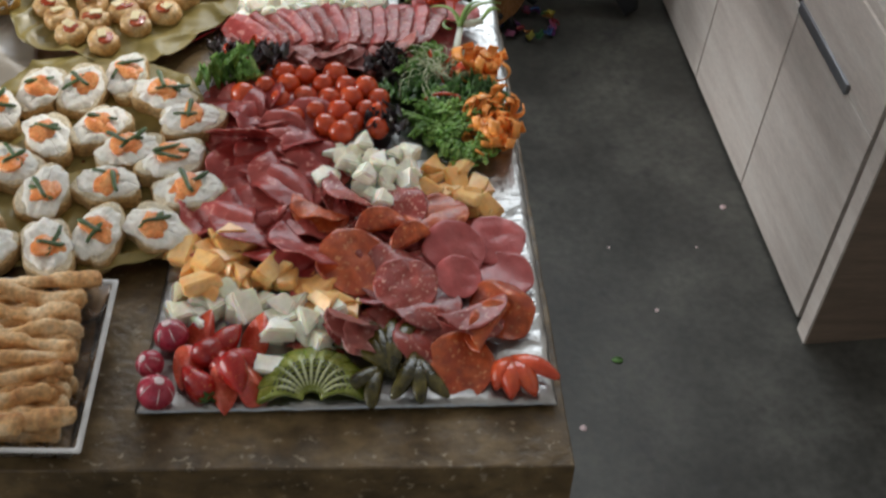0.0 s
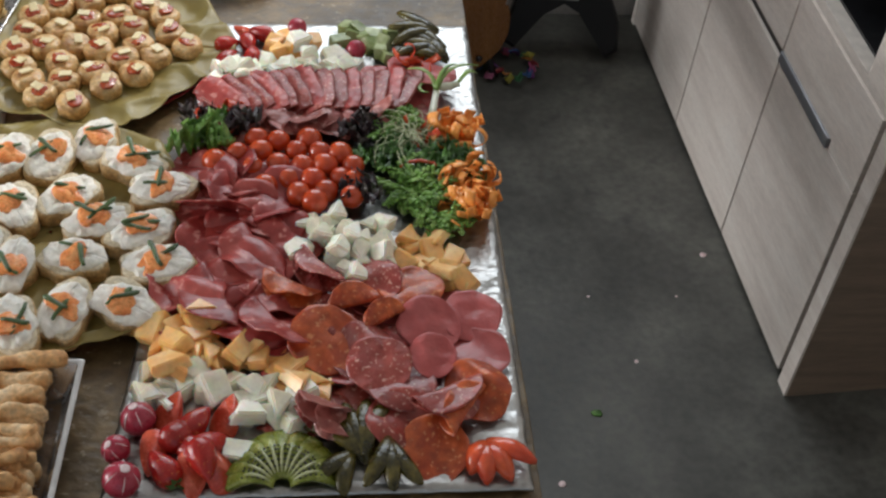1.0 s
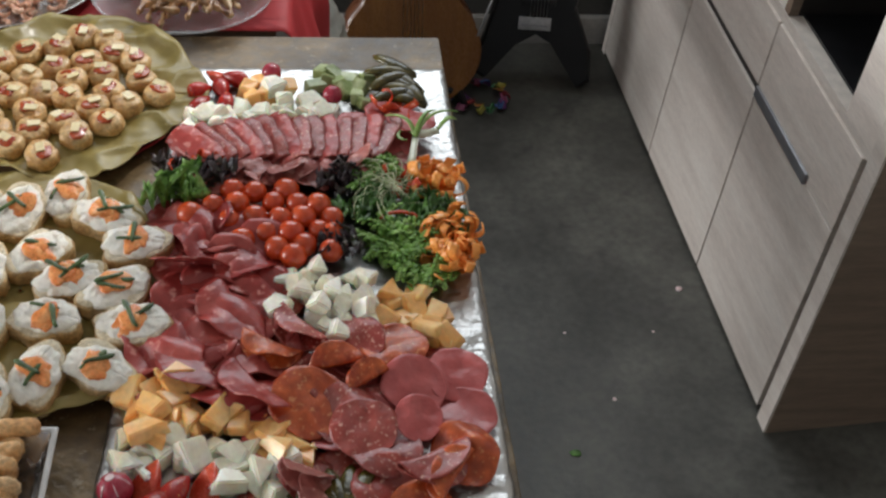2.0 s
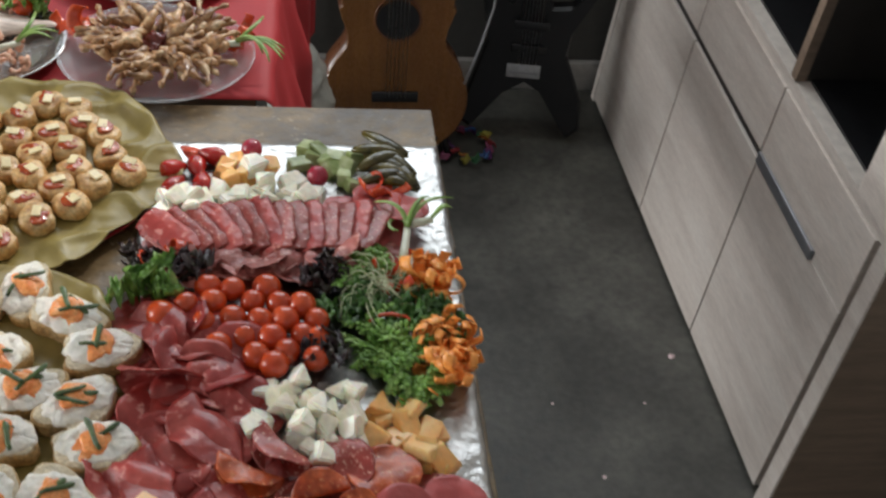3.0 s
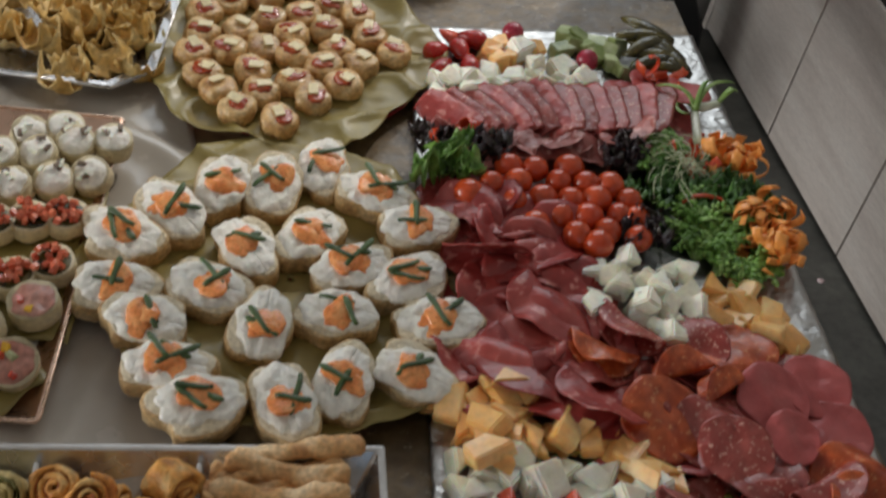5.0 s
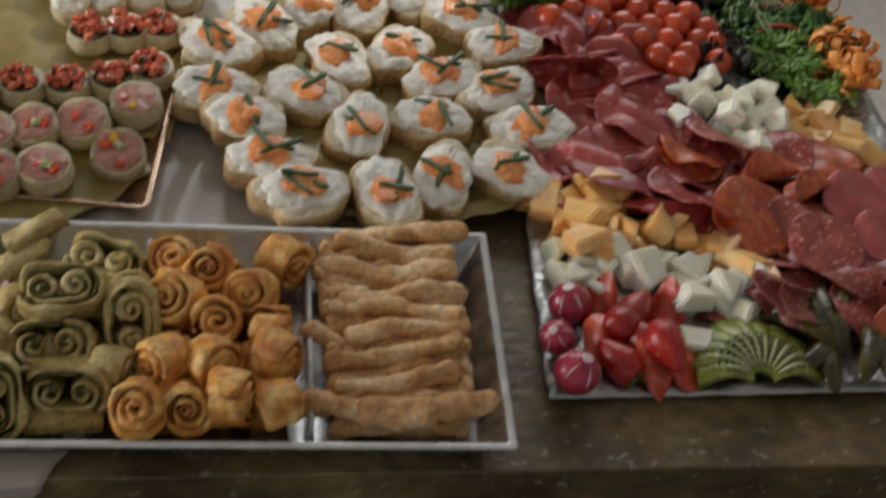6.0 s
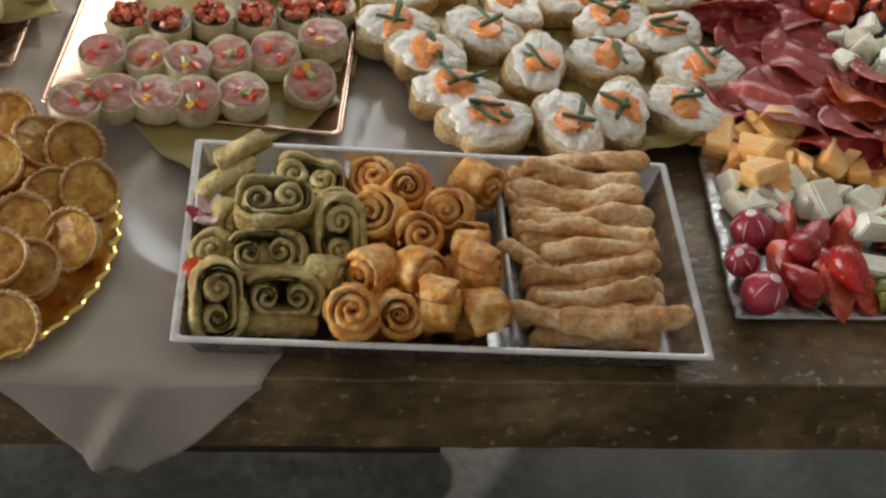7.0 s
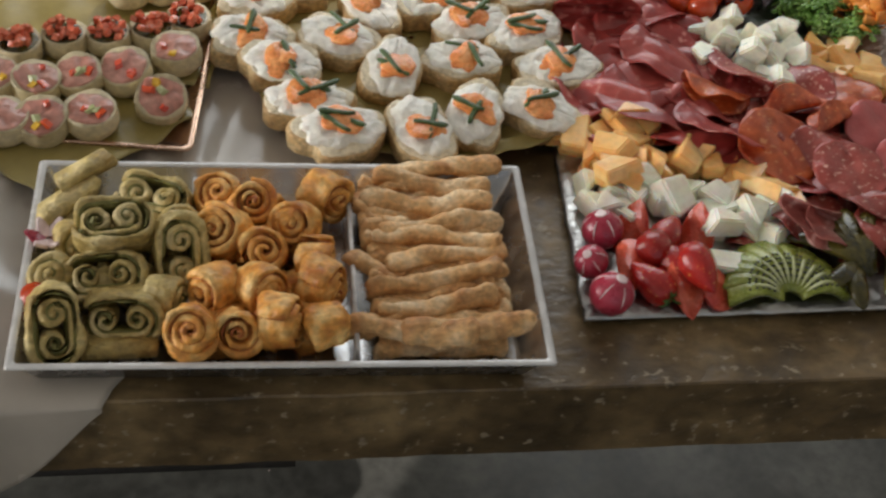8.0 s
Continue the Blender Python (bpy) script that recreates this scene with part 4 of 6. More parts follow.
def calyx():
    bm = bmesh.new()
    for k in range(7):
        a = 2 * math.pi * k / 7 + R.uniform(-.2, .2)
        L = R.uniform(.009, .013)

        def f(u, v, a=a, L=L):
            w = (v - .5) * 0.006 * math.sin(math.pi * min(1, u * .85 + .15))
            r = u * L
            return (r * math.cos(a) - w * math.sin(a), r * math.sin(a) + w * math.cos(a), .0225 + .003 * math.sin(u * 2.5) - .004 * u)
        sheet(5, 2, f, .0006, bm)
    tube([(0, 0, .021), (.001, 0, .027), (.003, 0, .031)], .0009, 6, bm)
    return bm


CALYX = mesh_of("calyx", calyx(), M["leaf"])


def strawberry(x, y, z, rz, tilt, half, green, s=1.0):
    ob = thing("strawberry", "halved red strawberry with pale flesh" if half else "whole ripe red strawberry", "strawberry", "strawberries", m=turned(x, y, z, rz, tilt) @ Matrix.Scale(s, 4))
    part("flesh", HALF if half else BERRY, None, ob)
    if green:
        part("calyx", CALYX, None, ob, "green leafy calyx")


STRAW_AT = [(-0.368, 0.128), (-0.342, 0.118), (-0.314, 0.125), (-0.378, 0.083), (-0.367, 0.053), (-0.342, 0.08), (-0.325, 0.092), (-0.339, 0.044), (-0.317, 0.05), (-0.355, 0.105), (-0.330, 0.066)]
for i, (x, y) in enumerate(STRAW_AT):
    half = i in (0, 2, 3, 7, 8)
    y += .014 if i in (4, 7, 8) else 0
    z = rest(x, y, .013, .026, BASE, .55)
    strawberry(x, y, z + .013, (180 + R.uniform(-25, 25) if i % 2 else R.uniform(-30, 30)) if half else R.uniform(-50, 50), (64 if i % 2 else 114) if half else R.choice((-80, -98, 70, 100)), half, i in (1, 2, 4, 5, 6), R.uniform(.90, 1.04))
STRAW_B = [(-0.354, 0.723), (-0.352, 0.694), (-0.334, 0.75), (-0.322, 0.701), (-0.329, 0.724), (-0.314, 0.747), (-0.268, 0.752), (-0.193, 0.706)]
for i, (x, y) in enumerate(STRAW_B[:6]):
    z = rest(x, y, .011, .022, BASE, .55)
    strawberry(x, y, z + .011, R.uniform(0, 360), R.choice((95, 80, 100)), i == 2, i in (3, 4), .74)


def radish(x, y, z, rz, rx, s, cut=True):
    ob = thing("radish", "pink radish with carved white stripes" if cut else "small whole pink radish", "radish", "radishes", m=turned(x, y, z, rz, rx) @ Matrix.Scale(s, 4))
    part("skin", ball(.0165, .0165, .0160, .0006, 60, 2, 4), M["radish"], ob)
    if cut:
        part("cut_top", puck(blob(.0045, .0045, 14, .1, 1), .0148, .0166, .0005), M["radish_flesh"], ob, "white cut flesh")
        for k in range(6):
            a0 = k * math.pi / 3
            pts = [(.0166 * math.sin(p) * math.cos(a0), .0166 * math.sin(p) * math.sin(a0), .0161 * math.cos(p)) for p in (0.5, .75, 1.0, 1.25, 1.5)]
            part("cut_stripe", tube(pts, [.0002, .0005, .0007, .0005, .0002], 5), M["radish_flesh"], ob, "white carved stripe")


for (x, y), s in zip([(-0.395, 0.121), (-0.411, 0.086), (-0.402, 0.052)], (1.0, .82, 1.05)):
    radish(x, y, rest(x, y, .014, .030, BASE, .4) + .0155, R.uniform(0, 360), R.uniform(10, 30), s)
for (x, y) in STRAW_B[6:]:
    radish(x, y, BASE + .0165, 0, 60, .75, False)

# kiwi fan
kiwi = thing("kiwi_fan", "green kiwi cut into a fan of slices", "kiwi", m=pose(-0.259, 0.045, BASE + .001, 0, 0, 2) @ Matrix.Diagonal((.86, 1, 1, 1)))
for k in range(11):
    a = radians(12 + 156 * k / 10)
    L = 0.047 + 0.012 * math.sin(math.pi * k / 10)

    def wedge(u, v, a=a, L=L):
        r = 0.010 + L * u
        w = (v - .5) * (0.0045 + 0.0150 * u)
        z = 0.008 + 0.012 * math.sin(math.pi * min(1, u * .9 + .12)) - 0.004 * abs(v - .5)
        return (r * math.cos(a) - w * math.sin(a), r * math.sin(a) * 0.92 + w * math.cos(a), z)
    sl = part("slice", sheet(12, 6, wedge, .007), M["kiwi"], kiwi, "juicy green slice")
    core = tube([(r * math.cos(a), r * math.sin(a) * .92, .0118 + .012 * math.sin(math.pi * min(1, (r - .01) / L * .9 + .12))) for r in (0.013, .018, .026, .034, .04)], [.0008, .0017, .0020, .0014, .0005], 6, flat=.6)
    part("core", core, M["kiwi_core"], sl, "pale core ray")
    seeds = bmesh.new()
    for q in range(5):
        r = .019 + q * .0056
        for side in (-1, 1):
            w = side * (.0022 + .0004 * q)
            u = (r - .01) / L
            b2 = ball(.0015, .0011, .0009, sub=1)
            for v in b2.verts:
                v.co += Vector((r * math.cos(a) - w * math.sin(a), r * math.sin(a) * .92 + w * math.cos(a), .0118 + .012 * math.sin(math.pi * min(1, u * .9 + .12))))
            me = bpy.data.meshes.new("t")
            b2.to_mesh(me)
            b2.free()
            seeds.from_mesh(me)
            bpy.data.meshes.remove(me)
    tagged(part("seeds", seeds, M["seed"], sl, "black seeds"), kind="stuff")


def gherkin_fan(x, y, rz, n, L, spread, up=0.0, ry=0.0):
    ob = thing("gherkin", "dark green pickled gherkin cut as a fan", "gherkin", "gherkin fans", m=pose(x, y, BASE + .003 + up, 0, ry, rz))
    for k in range(n):
        a = radians(spread * (k / max(1, n - 1) - .5))
        pts = [(L * s * math.sin(a * (0.4 + s)), L * s * math.cos(a * (.4 + s)), .006 + .004 * k / n + .006 * math.sin(math.pi * s)) for s in (0, .15, .35, .6, .8, .93, 1)]
        part("slice", tube(pts, [.0032, .0064, .0086, .0086, .0074, .0050, .0016], 10, flat=.6), M["gherkin"], ob)


gherkin_fan(-0.182, 0.072, 18, 5, 0.074, 52)
gherkin_fan(-0.163, 0.094, 184, 3, 0.060, 38, .008)
gherkin_fan(-0.196, 0.082, 150, 2, 0.048, 30, .002)
gherkin_fan(-0.080, 0.712, 70, 4, 0.070, 50, .004)
gherkin_fan(-0.088, 0.742, 84, 3, 0.066, 46, .010)
gherkin_fan(-0.078, 0.690, 48, 3, 0.058, 36, .001)

# ---- cold cuts ----


def slice_mesh(r, fold, seed, mat, wav=0.004, elong=1.0, thick=.0009, curl=0.0, rough_edge=.07):
    """A thin draped slice; fold: degrees by which one half is laid back over the other."""
    rb = .0042

    def f(u, v):
        a, b = 2 * u - 1, 2 * v - 1
        x, y = a * math.sqrt(max(0, 1 - b * b / 2)), b * math.sqrt(max(0, 1 - a * a / 2))
        edge = 1 + rough_edge * noise.noise(Vector((x * 1.8, y * 1.8, seed * 2.1)))
        x, y = x * r * elong * edge, y * r * edge
        z = wav * noise.noise(Vector((x * 26 + seed * 3.7, y * 15, seed))) + min(.0012, .3 * wav) * noise.noise(Vector((x * 75, y * 75, seed + 5))) + curl * (x * x + y * y) / r
        if fold:
            A = radians(fold) * (1 + .10 * y / r + .10 * noise.noise(Vector((y * 40, seed, 0))))
            x += .15 * r
            if x > 0:
                arc = rb * A
                t = min(x, arc) / rb
                rest_x = max(0.0, x - arc)
                return (rb * math.sin(t) + rest_x * math.cos(A) - z * math.sin(t), y + .10 * rest_x, rb * (1 - math.cos(t)) + rest_x * math.sin(A) + z * math.cos(t))
        return (x, y, z)
    return mesh_of("slice", sheet(20, 20, f, thick), mat)


def strip_mesh(seed, mat):
    """A slice folded lengthwise twice: a soft arched strip with round ends."""
    def f(u, v):
        b = 2 * v - 1
        w = .0195 * max(.80, 1 - abs(b) ** 9) * (1 + .12 * noise.noise(Vector((b * 2, seed, 1))))
        a = 2 * u - 1
        z = .0042 * (1 - abs(a) ** 2.4) * (1 + .12 * noise.noise(Vector((b * 2.5, a, seed)))) + .0012 * noise.noise(Vector((a * 3, b * 5, seed)))
        return (a * w + .003 * noise.noise(Vector((b * 1.5, 3, seed))), b * .040, z)
    return mesh_of("slice", sheet(14, 20, f, .0014), mat)


CUTS = {}
for nm, mat, r in (("salami", "salami", .034), ("coppa", "coppa", .044), ("chorizo", "chorizo", .033), ("ham", "ham", .036), ("mortadella", "mortadella", .030)):
    CUTS[nm] = {
        "flat": [slice_mesh(r, 0, i + 1, M[mat], .010) for i in range(3)],
        "fold": [slice_mesh(r, b, i + 5, M[mat], .009) for i, b in enumerate((176, 170, 173, 164))],
        "roll": [slice_mesh(r, b, i + 9, M[mat], .008) for i, b in enumerate((152, 140))],
        "strip": [strip_mesh(i + 3, M[mat]) for i in range(4)],
        "cup": [slice_mesh(r, 0, i + 13, M[mat], .024, 1.12 if nm in ("coppa", "ham") else 1.0, rough_edge=.20 if nm in ("coppa", "ham") else .10) for i in range(5)],
    }
CUT_LABEL = {"salami": "marbled red salami slice", "coppa": "dark red coppa slice", "chorizo": "orange-red spiced chorizo slice", "ham": "pink thin cured ham slice", "mortadella": "smooth pink sausage slice"}
WAY = {"flat": "lying flat", "fold": "folded over", "roll": "half folded", "cup": "ruffled", "strip": "folded into a strip"}


def cut(kind, way, x, y, z, rz, rx=0.0, ry=0.0, s=1.0):
    ms = CUTS[kind][way]
    thing(kind + "_slice", CUT_LABEL[kind] + " " + WAY[way] + " on the foil board", "cold cuts", kind + " slices", m=turned(x, y, z, rz, rx, ry) @ Matrix.Scale(s, 4), bm=ms[R.randrange(len(ms))])


# a bed of slices, then the shaped ones on it
for i in range(30):
    x, y = R.uniform(-.350, -.265), R.uniform(.265, .435)
    cut("coppa", R.choice(("flat", "cup", "cup")), x, y, BASE + .004 + .0006 * i, R.uniform(0, 360), R.uniform(-9, 9), R.uniform(-9, 9), R.uniform(.85, 1.05))
for i in range(22):
    x, y = R.uniform(-.265, -.095), R.uniform(.12, .31)
    cut(R.choice(("salami", "salami", "mortadella")), R.choice(("cup", "cup", "flat")), x, y, BASE + .003 + .0005 * i, R.uniform(0, 360), R.uniform(-7, 7), R.uniform(-7, 7), 1.0)
for i in range(12):
    cut("ham", R.choice(("flat", "cup")), R.uniform(-.34, -.13), R.uniform(.56, .62), BASE + .003 + .0006 * i, R.uniform(0, 360), R.uniform(-8, 8), R.uniform(-8, 8), .9)
for x, y, a, k in ((-.338, .448, 20, "fold"), (-.305, .425, -35, "cup"), (-.345, .398, 75, "roll"), (-.300, .372, 15, "cup"), (-.330, .340, -50, "cup"), (-.292, .332, 30, "fold"),
                   (-.352, .300, -20, "cup"), (-.318, .296, 60, "cup"), (-.298, .258, -60, "cup"), (-.330, .268, 25, "fold"), (-.362, .452, 60, "cup"), (-.370, .272, 70, "cup"), (-.270, .232, 40, "fold"), (-.352, .480, 10, "cup"), (-.322, .462, 100, "cup")):
    cut("coppa", k, x, y, BASE + .021 + .0012 * R.random(), a, R.uniform(-10, 10), R.uniform(-9, 9), (R.uniform(1.08, 1.25) if k == "cup" else R.uniform(.95, 1.1)) * (.78 if y > .44 else 1.0))
for kind, way, x, y, z, a, rx, s in (
        ("salami", "fold", -.107, .141, .022, 115, 10, 1.1), ("chorizo", "cup", -.076, .154, .016, 60, 6, 1.0), ("chorizo", "flat", -.121, .088, .010, 0, 8, 1.05), ("salami", "cup", -.150, .159, .020, 10, 5, 1.0),
        ("salami", "cup", -.150, .116, .018, 70, 8, 1.0), ("mortadella", "flat", -.076, .251, .016, 0, 3, 1.05), ("mortadella", "flat", -.073, .203, .013, 40, 4, 1.1), ("chorizo", "flat", -.222, .212, .026, 30, 9, 1.15),
        ("chorizo", "fold", -.259, .288, .034, 70, 8, 1.0), ("salami", "fold", -.228, .314, .034, 40, 5, 1.0), ("salami", "flat", -.179, .294, .034, -70, 5, 1.0), ("chorizo", "cup", -.136, .286, .022, 20, 8, 1.0),
        ("mortadella", "flat", -.119, .236, .021, 20, 6, 1.1), ("salami", "cup", -.185, .198, .020, 50, 6, 1.0), ("salami", "flat", -.170, .178, .026, 15, 6, .95), ("ham", "roll", -.224, .127, .026, 80, 20, .75), ("ham", "fold", -.214, .112, .028, 30, 12, .6),
        ("chorizo", "roll", -.165, .240, .034, -55, 4, .72), ("chorizo", "roll", -.195, .262, .034, -80, 4, .8), ("chorizo", "fold", -.088, .122, .022, -30, 6, .95), ("mortadella", "flat", -.118, .190, .026, 10, 6, .8)):
    cut(kind, way, x, y, BASE + (z if z < .028 else .022), a, rx, 0, s)
# fan of folded slices near the far end, each leaning on the next
for i in range(14):
    u = i / 13
    x, y = -.352 + .214 * u, .606 + .010 * math.sin(math.pi * u) + .026 * max(0.0, u - .7)
    cut("coppa" if i % 3 == 0 else "salami", "strip", x, y, BASE + .015 + .0006 * i, 42 - 62 * u + R.uniform(-4, 4), R.uniform(-3, 5), -24 + R.uniform(-4, 4), R.uniform(.92, 1.05))
for i in range(13):
    u = i / 12
    cut("ham", R.choice(("roll", "cup", "cup")), -.350 + .190 * u + R.uniform(-.008, .008), .570 + R.uniform(-.014, .010) - .010 * math.sin(math.pi * u), BASE + .019 + R.uniform(0, .004), R.uniform(0, 180), R.uniform(-16, 16), R.uniform(-10, 10), R.uniform(.55, .78))
for i, (x, y) in enumerate(((-.150, .618), (-.122, .617), (-.126, .664), (-.160, .640), (-.100, .648))):
    cut("mortadella", "flat", x, y, BASE + .008 + .004 * i, i * 40, 8, 0, 1.0)

# ---- salad, carrots, peppers ----


def frill_leaf(L, W, seed, frill=0.3, teeth=0):
    """One frilly leaf, from its stem along y."""
    def f(u, v):
        w = (v - .5) * W * (0.25 + math.sin(math.pi * min(1, u * .9 + .08)))
        if teeth:
            w *= 0.35 + 0.65 * abs(math.sin(u * teeth + seed))
        e = abs(v - .5) * 2
        z = .012 * math.sin(u * 2.4) + frill * .02 * e * noise.noise(Vector((u * 7 + seed, v * 3, seed))) + .004 * e * e
        return (w + .006 * noise.noise(Vector((u * 5, seed, 3))), u * L, z)
    return sheet(16, 6, f, .0006)


def frond(L, seed):
    """A curled endive frond: a pale thin rib with many narrow side shoots."""
    rr = random.Random(seed)
    bend = rr.uniform(-.4, .4)

    def rib(s):
        return Vector((bend * L * s * s + .002 * math.sin(7 * s + seed), L * s, .010 * math.sin(2.6 * s)))
    bm = tube([tuple(rib(s)) for s in (0, .25, .5, .75, 1)], [.0013, .0012, .0009, .0007, .0003], 5, flat=.5)
    for k in range(16):
        s, side = .15 + .85 * k / 15, 1 if k % 2 else -1
        p = rib(s)
        q = L * rr.uniform(.16, .34) * (1.1 - .5 * s)
        up = rr.uniform(-.3, .9)
        pts = [tuple(p + Vector((side * q * t * .85, q * t * .6 + q * .3 * t * t, q * up * t - q * .5 * t * t))) for t in (0, .35, .7, 1)]
        tube(pts, [.0009, .0027, .0026, .0006], 5, bm, flat=.28)
    return bm


def salad(name, label, x, y, mat, n, L, W, seed, frill=.6, teeth=0, rad=.012, lift=.004, up=45):
    rr = random.Random(seed)
    ob = thing(name, label, "salad", "salad garnish", m=pose(x, y, BASE + lift))
    if name == "curly_endive":
        ms = [mesh_of("leaf", frond(L * rr.uniform(.75, 1.15), seed * 10 + k), M[mat]) for k in range(5)]
    else:
        ms = [mesh_of("leaf", frill_leaf(L * rr.uniform(.75, 1.15), W * rr.uniform(.75, 1.2), rr.uniform(0, 50), frill, teeth), M[mat]) for k in range(5)]
    for k in range(n):
        part("leaf", ms[k % 5], None, ob, m=pose(rr.uniform(-rad, rad), rr.uniform(-rad, rad), rr.uniform(.001, .008), rr.uniform(0, up), rr.uniform(-25, 25), rr.uniform(0, 360)))


salad("curly_endive", "curly bright green endive tuft", -.146, .552, "frisee", 30, .030, .010, 1, 1.5, 13, .014, up=28)
salad("curly_endive", "curly green endive heaped beside the carrot", -.128, .440, "frisee", 44, .034, .009, 2, 1.8, 15, .024, up=24)
salad("curly_endive", "curly green endive under the cantaloupe", -.098, .395, "frisee", 20, .030, .008, 3, 1.6, 13, .014, up=20)
salad("lettuce", "dark green lettuce leaves under the sprouts", -.160, .492, "leaf", 12, .038, .024, 4, 1.0, 0, .018, up=16)
salad("lettuce", "green lettuce leaf beside the carrot curls", -.090, .490, "leaf", 14, .036, .020, 5, 1.2, 7, .018, up=20)
salad("red_lettuce", "dark purple red-leaf lettuce", -.190, .545, "red_leaf", 12, .030, .022, 6, 1.2, 0, .010)
salad("red_lettuce", "dark purple red-leaf lettuce beside the cheese", -.186, .434, "red_leaf", 9, .030, .022, 7, 1.0, 0, .010)
salad("lettuce", "pale green lettuce rib at the board edge", -.370, .528, "frisee", 6, .040, .017, 8, 1.6, 0, .010, .010)
salad("red_lettuce", "dark lettuce tuft at the board edge", -.374, .570, "red_leaf", 6, .022, .018, 9, 1.2, 0, .009)
salad("red_lettuce", "dark lettuce tuft beside the tomatoes", -.328, .552, "red_leaf", 8, .026, .018, 10, 1.2, 0, .009, .012)
salad("lettuce", "small green lettuce leaf beside the tomatoes", -.352, .516, "frisee", 4, .022, .012, 11, 1.2, 7, .008, .010)

bm = bmesh.new()
for k in range(60):
    a, r0 = R.uniform(0, 6.28), R.uniform(-.026, .026)
    L = R.uniform(.02, .042)
    z0 = R.uniform(.020, .034)
    tube([(r0 * math.cos(a) + L * s * math.cos(a + .7 * s), r0 * math.sin(a) + L * s * math.sin(a + .7 * s), z0 + .012 * math.sin(s * 2.6) - .006 * s) for s in (0, .25, .5, .75, 1)], .00045, 5, bm)
thing("bean_sprouts", "tangle of thin pale sprouts", "sprouts", kind="stuff", m=pose(-.130, .518, BASE), bm=bm, material=M["sprout"])


def curl_rosette(x, y, mat, n, seed, name, label, cat, L=.05, W=.0086, rise=.014):
    rr = random.Random(seed)
    ob = thing(name, label, cat, m=pose(x, y, BASE + .004))
    for k in range(n):
        a = rr.uniform(0, 360)
        rad, turns = rr.uniform(.009, .017), rr.uniform(.28, .60)
        wd = W * rr.uniform(.9, 1.6)
        ph = rr.uniform(-.5, .5)

        def f(u, v):
            t = 2 * math.pi * turns * (u - .1) + ph
            return (rad * math.sin(t) + .010 * u, (v - .5) * wd + .003 * math.sin(u * 5), rad * (1 - math.cos(t)) * .85 + .002)
        part("ribbon", sheet(18, 3, f, .0011), M[mat], ob, m=pose(rr.uniform(-.014, .014), rr.uniform(-.014, .014), rr.uniform(0, rise), rr.uniform(-35, 35), rr.uniform(-20, 20), a))
    return ob


curl_rosette(-.074, .540, "carrot", 46, 3, "carrot_curls", "rosette of thin orange carrot ribbons", "carrot")
curl_rosette(-.068, .448, "carrot", 52, 4, "carrot_curls", "rosette of thin orange carrot ribbons", "carrot")
curl_rosette(-.064, .416, "carrot", 30, 6, "carrot_curls", "loose thin orange carrot ribbons", "carrot")
curl_rosette(-.100, .545, "red_pepper", 8, 8, "pepper_strips", "thin curled red pepper strips", "pepper", W=.009)
curl_rosette(-.122, .676, "red_pepper", 9, 9, "pepper_strips", "curled orange-red pepper strips", "pepper", W=.010)
curl_rosette(-.348, .566, "red_pepper", 8, 10, "pepper_strips", "curled orange-red pepper pieces", "pepper", W=.012)
thing("pepper_strip", "thin red pepper strip on the salad", "pepper", m=pose(-.120, .468, BASE + .022), bm=tube([(-.024, .004, .002), (-.012, .010, .005), (0, .011, .006), (.014, .008, .005), (.026, -.004, .002)], [.0012, .0022, .0022, .0020, .001], 7), material=M["red_pepper"])
pepper = thing("pepper_flower", "red pepper tip cut into pointed wings", "pepper", m=pose(-.072, .094, BASE + .004))
for a, L in ((-24, .050), (-62, .046), (-92, .044), (-116, .036)):
    def f(u, v, L=L):
        w = (v - .5) * .034 * (1 - u) ** .7 * (.50 + u)
        return (u * L, w, .012 * math.sin(u * 2.6) + .008 * (1 - u) - .006 * (abs(v - .5) * 2) ** 2)
    part("wing", sheet(12, 6, f, .0026), M["red_pepper"], pepper, m=pose(0, 0, 0, 0, 0, a))


def spring_onion(m, L, n, seed, name="spring_onion", curl=False):
    rr = random.Random(seed)
    ob = thing(name, "spring onion with white root and split green leaves", "spring onion", "spring onions", m=m)
    part("root", tube([(0, -.004, .005), (0, 0, .006), (0, .012, .006), (0, L * .35, .007), (0, L * .55, .008)], [.002, .0052, .0048, .0042, .0042], 9), M["onion_white"], ob, "white root end")
    for k in range(n):
        a = radians(rr.uniform(-40, 40))
        d = rr.uniform(.6, 1.0)
        pts = []
        for i in range(9):
            s = i / 8
            if curl and k == 0:
                r = .013 * (1 - .3 * s)
                t = 4.8 * s
                side = -1
                pts.append((side * (r * (1 - math.cos(t))), L * .5 + r * math.sin(t) * 1.2, .009 + .006 * s + .001 * k))
            else:
                pts.append((L * d * s * math.sin(a * (0.3 + s)), L * .5 + L * d * .8 * s * math.cos(a * (.3 + s)), .009 + .012 * math.sin(s * 2.8) + .001 * k))
        part("leaf", tube(pts, [.0028, .0030, .003, .0029, .0027, .0025, .0022, .0017, .0008], 7, flat=.5), M["onion_green"], ob, "split green leaf")


spring_onion(pose(-.104, .566, BASE + .016, 0, 0, -9), .090, 4, 2, curl=True)
spring_onion(pose(-.090, .618, BASE + .020, 0, 0, -78), .040, 2, 3)

# ---- party tray contents ----
TZ = T + 0.0045


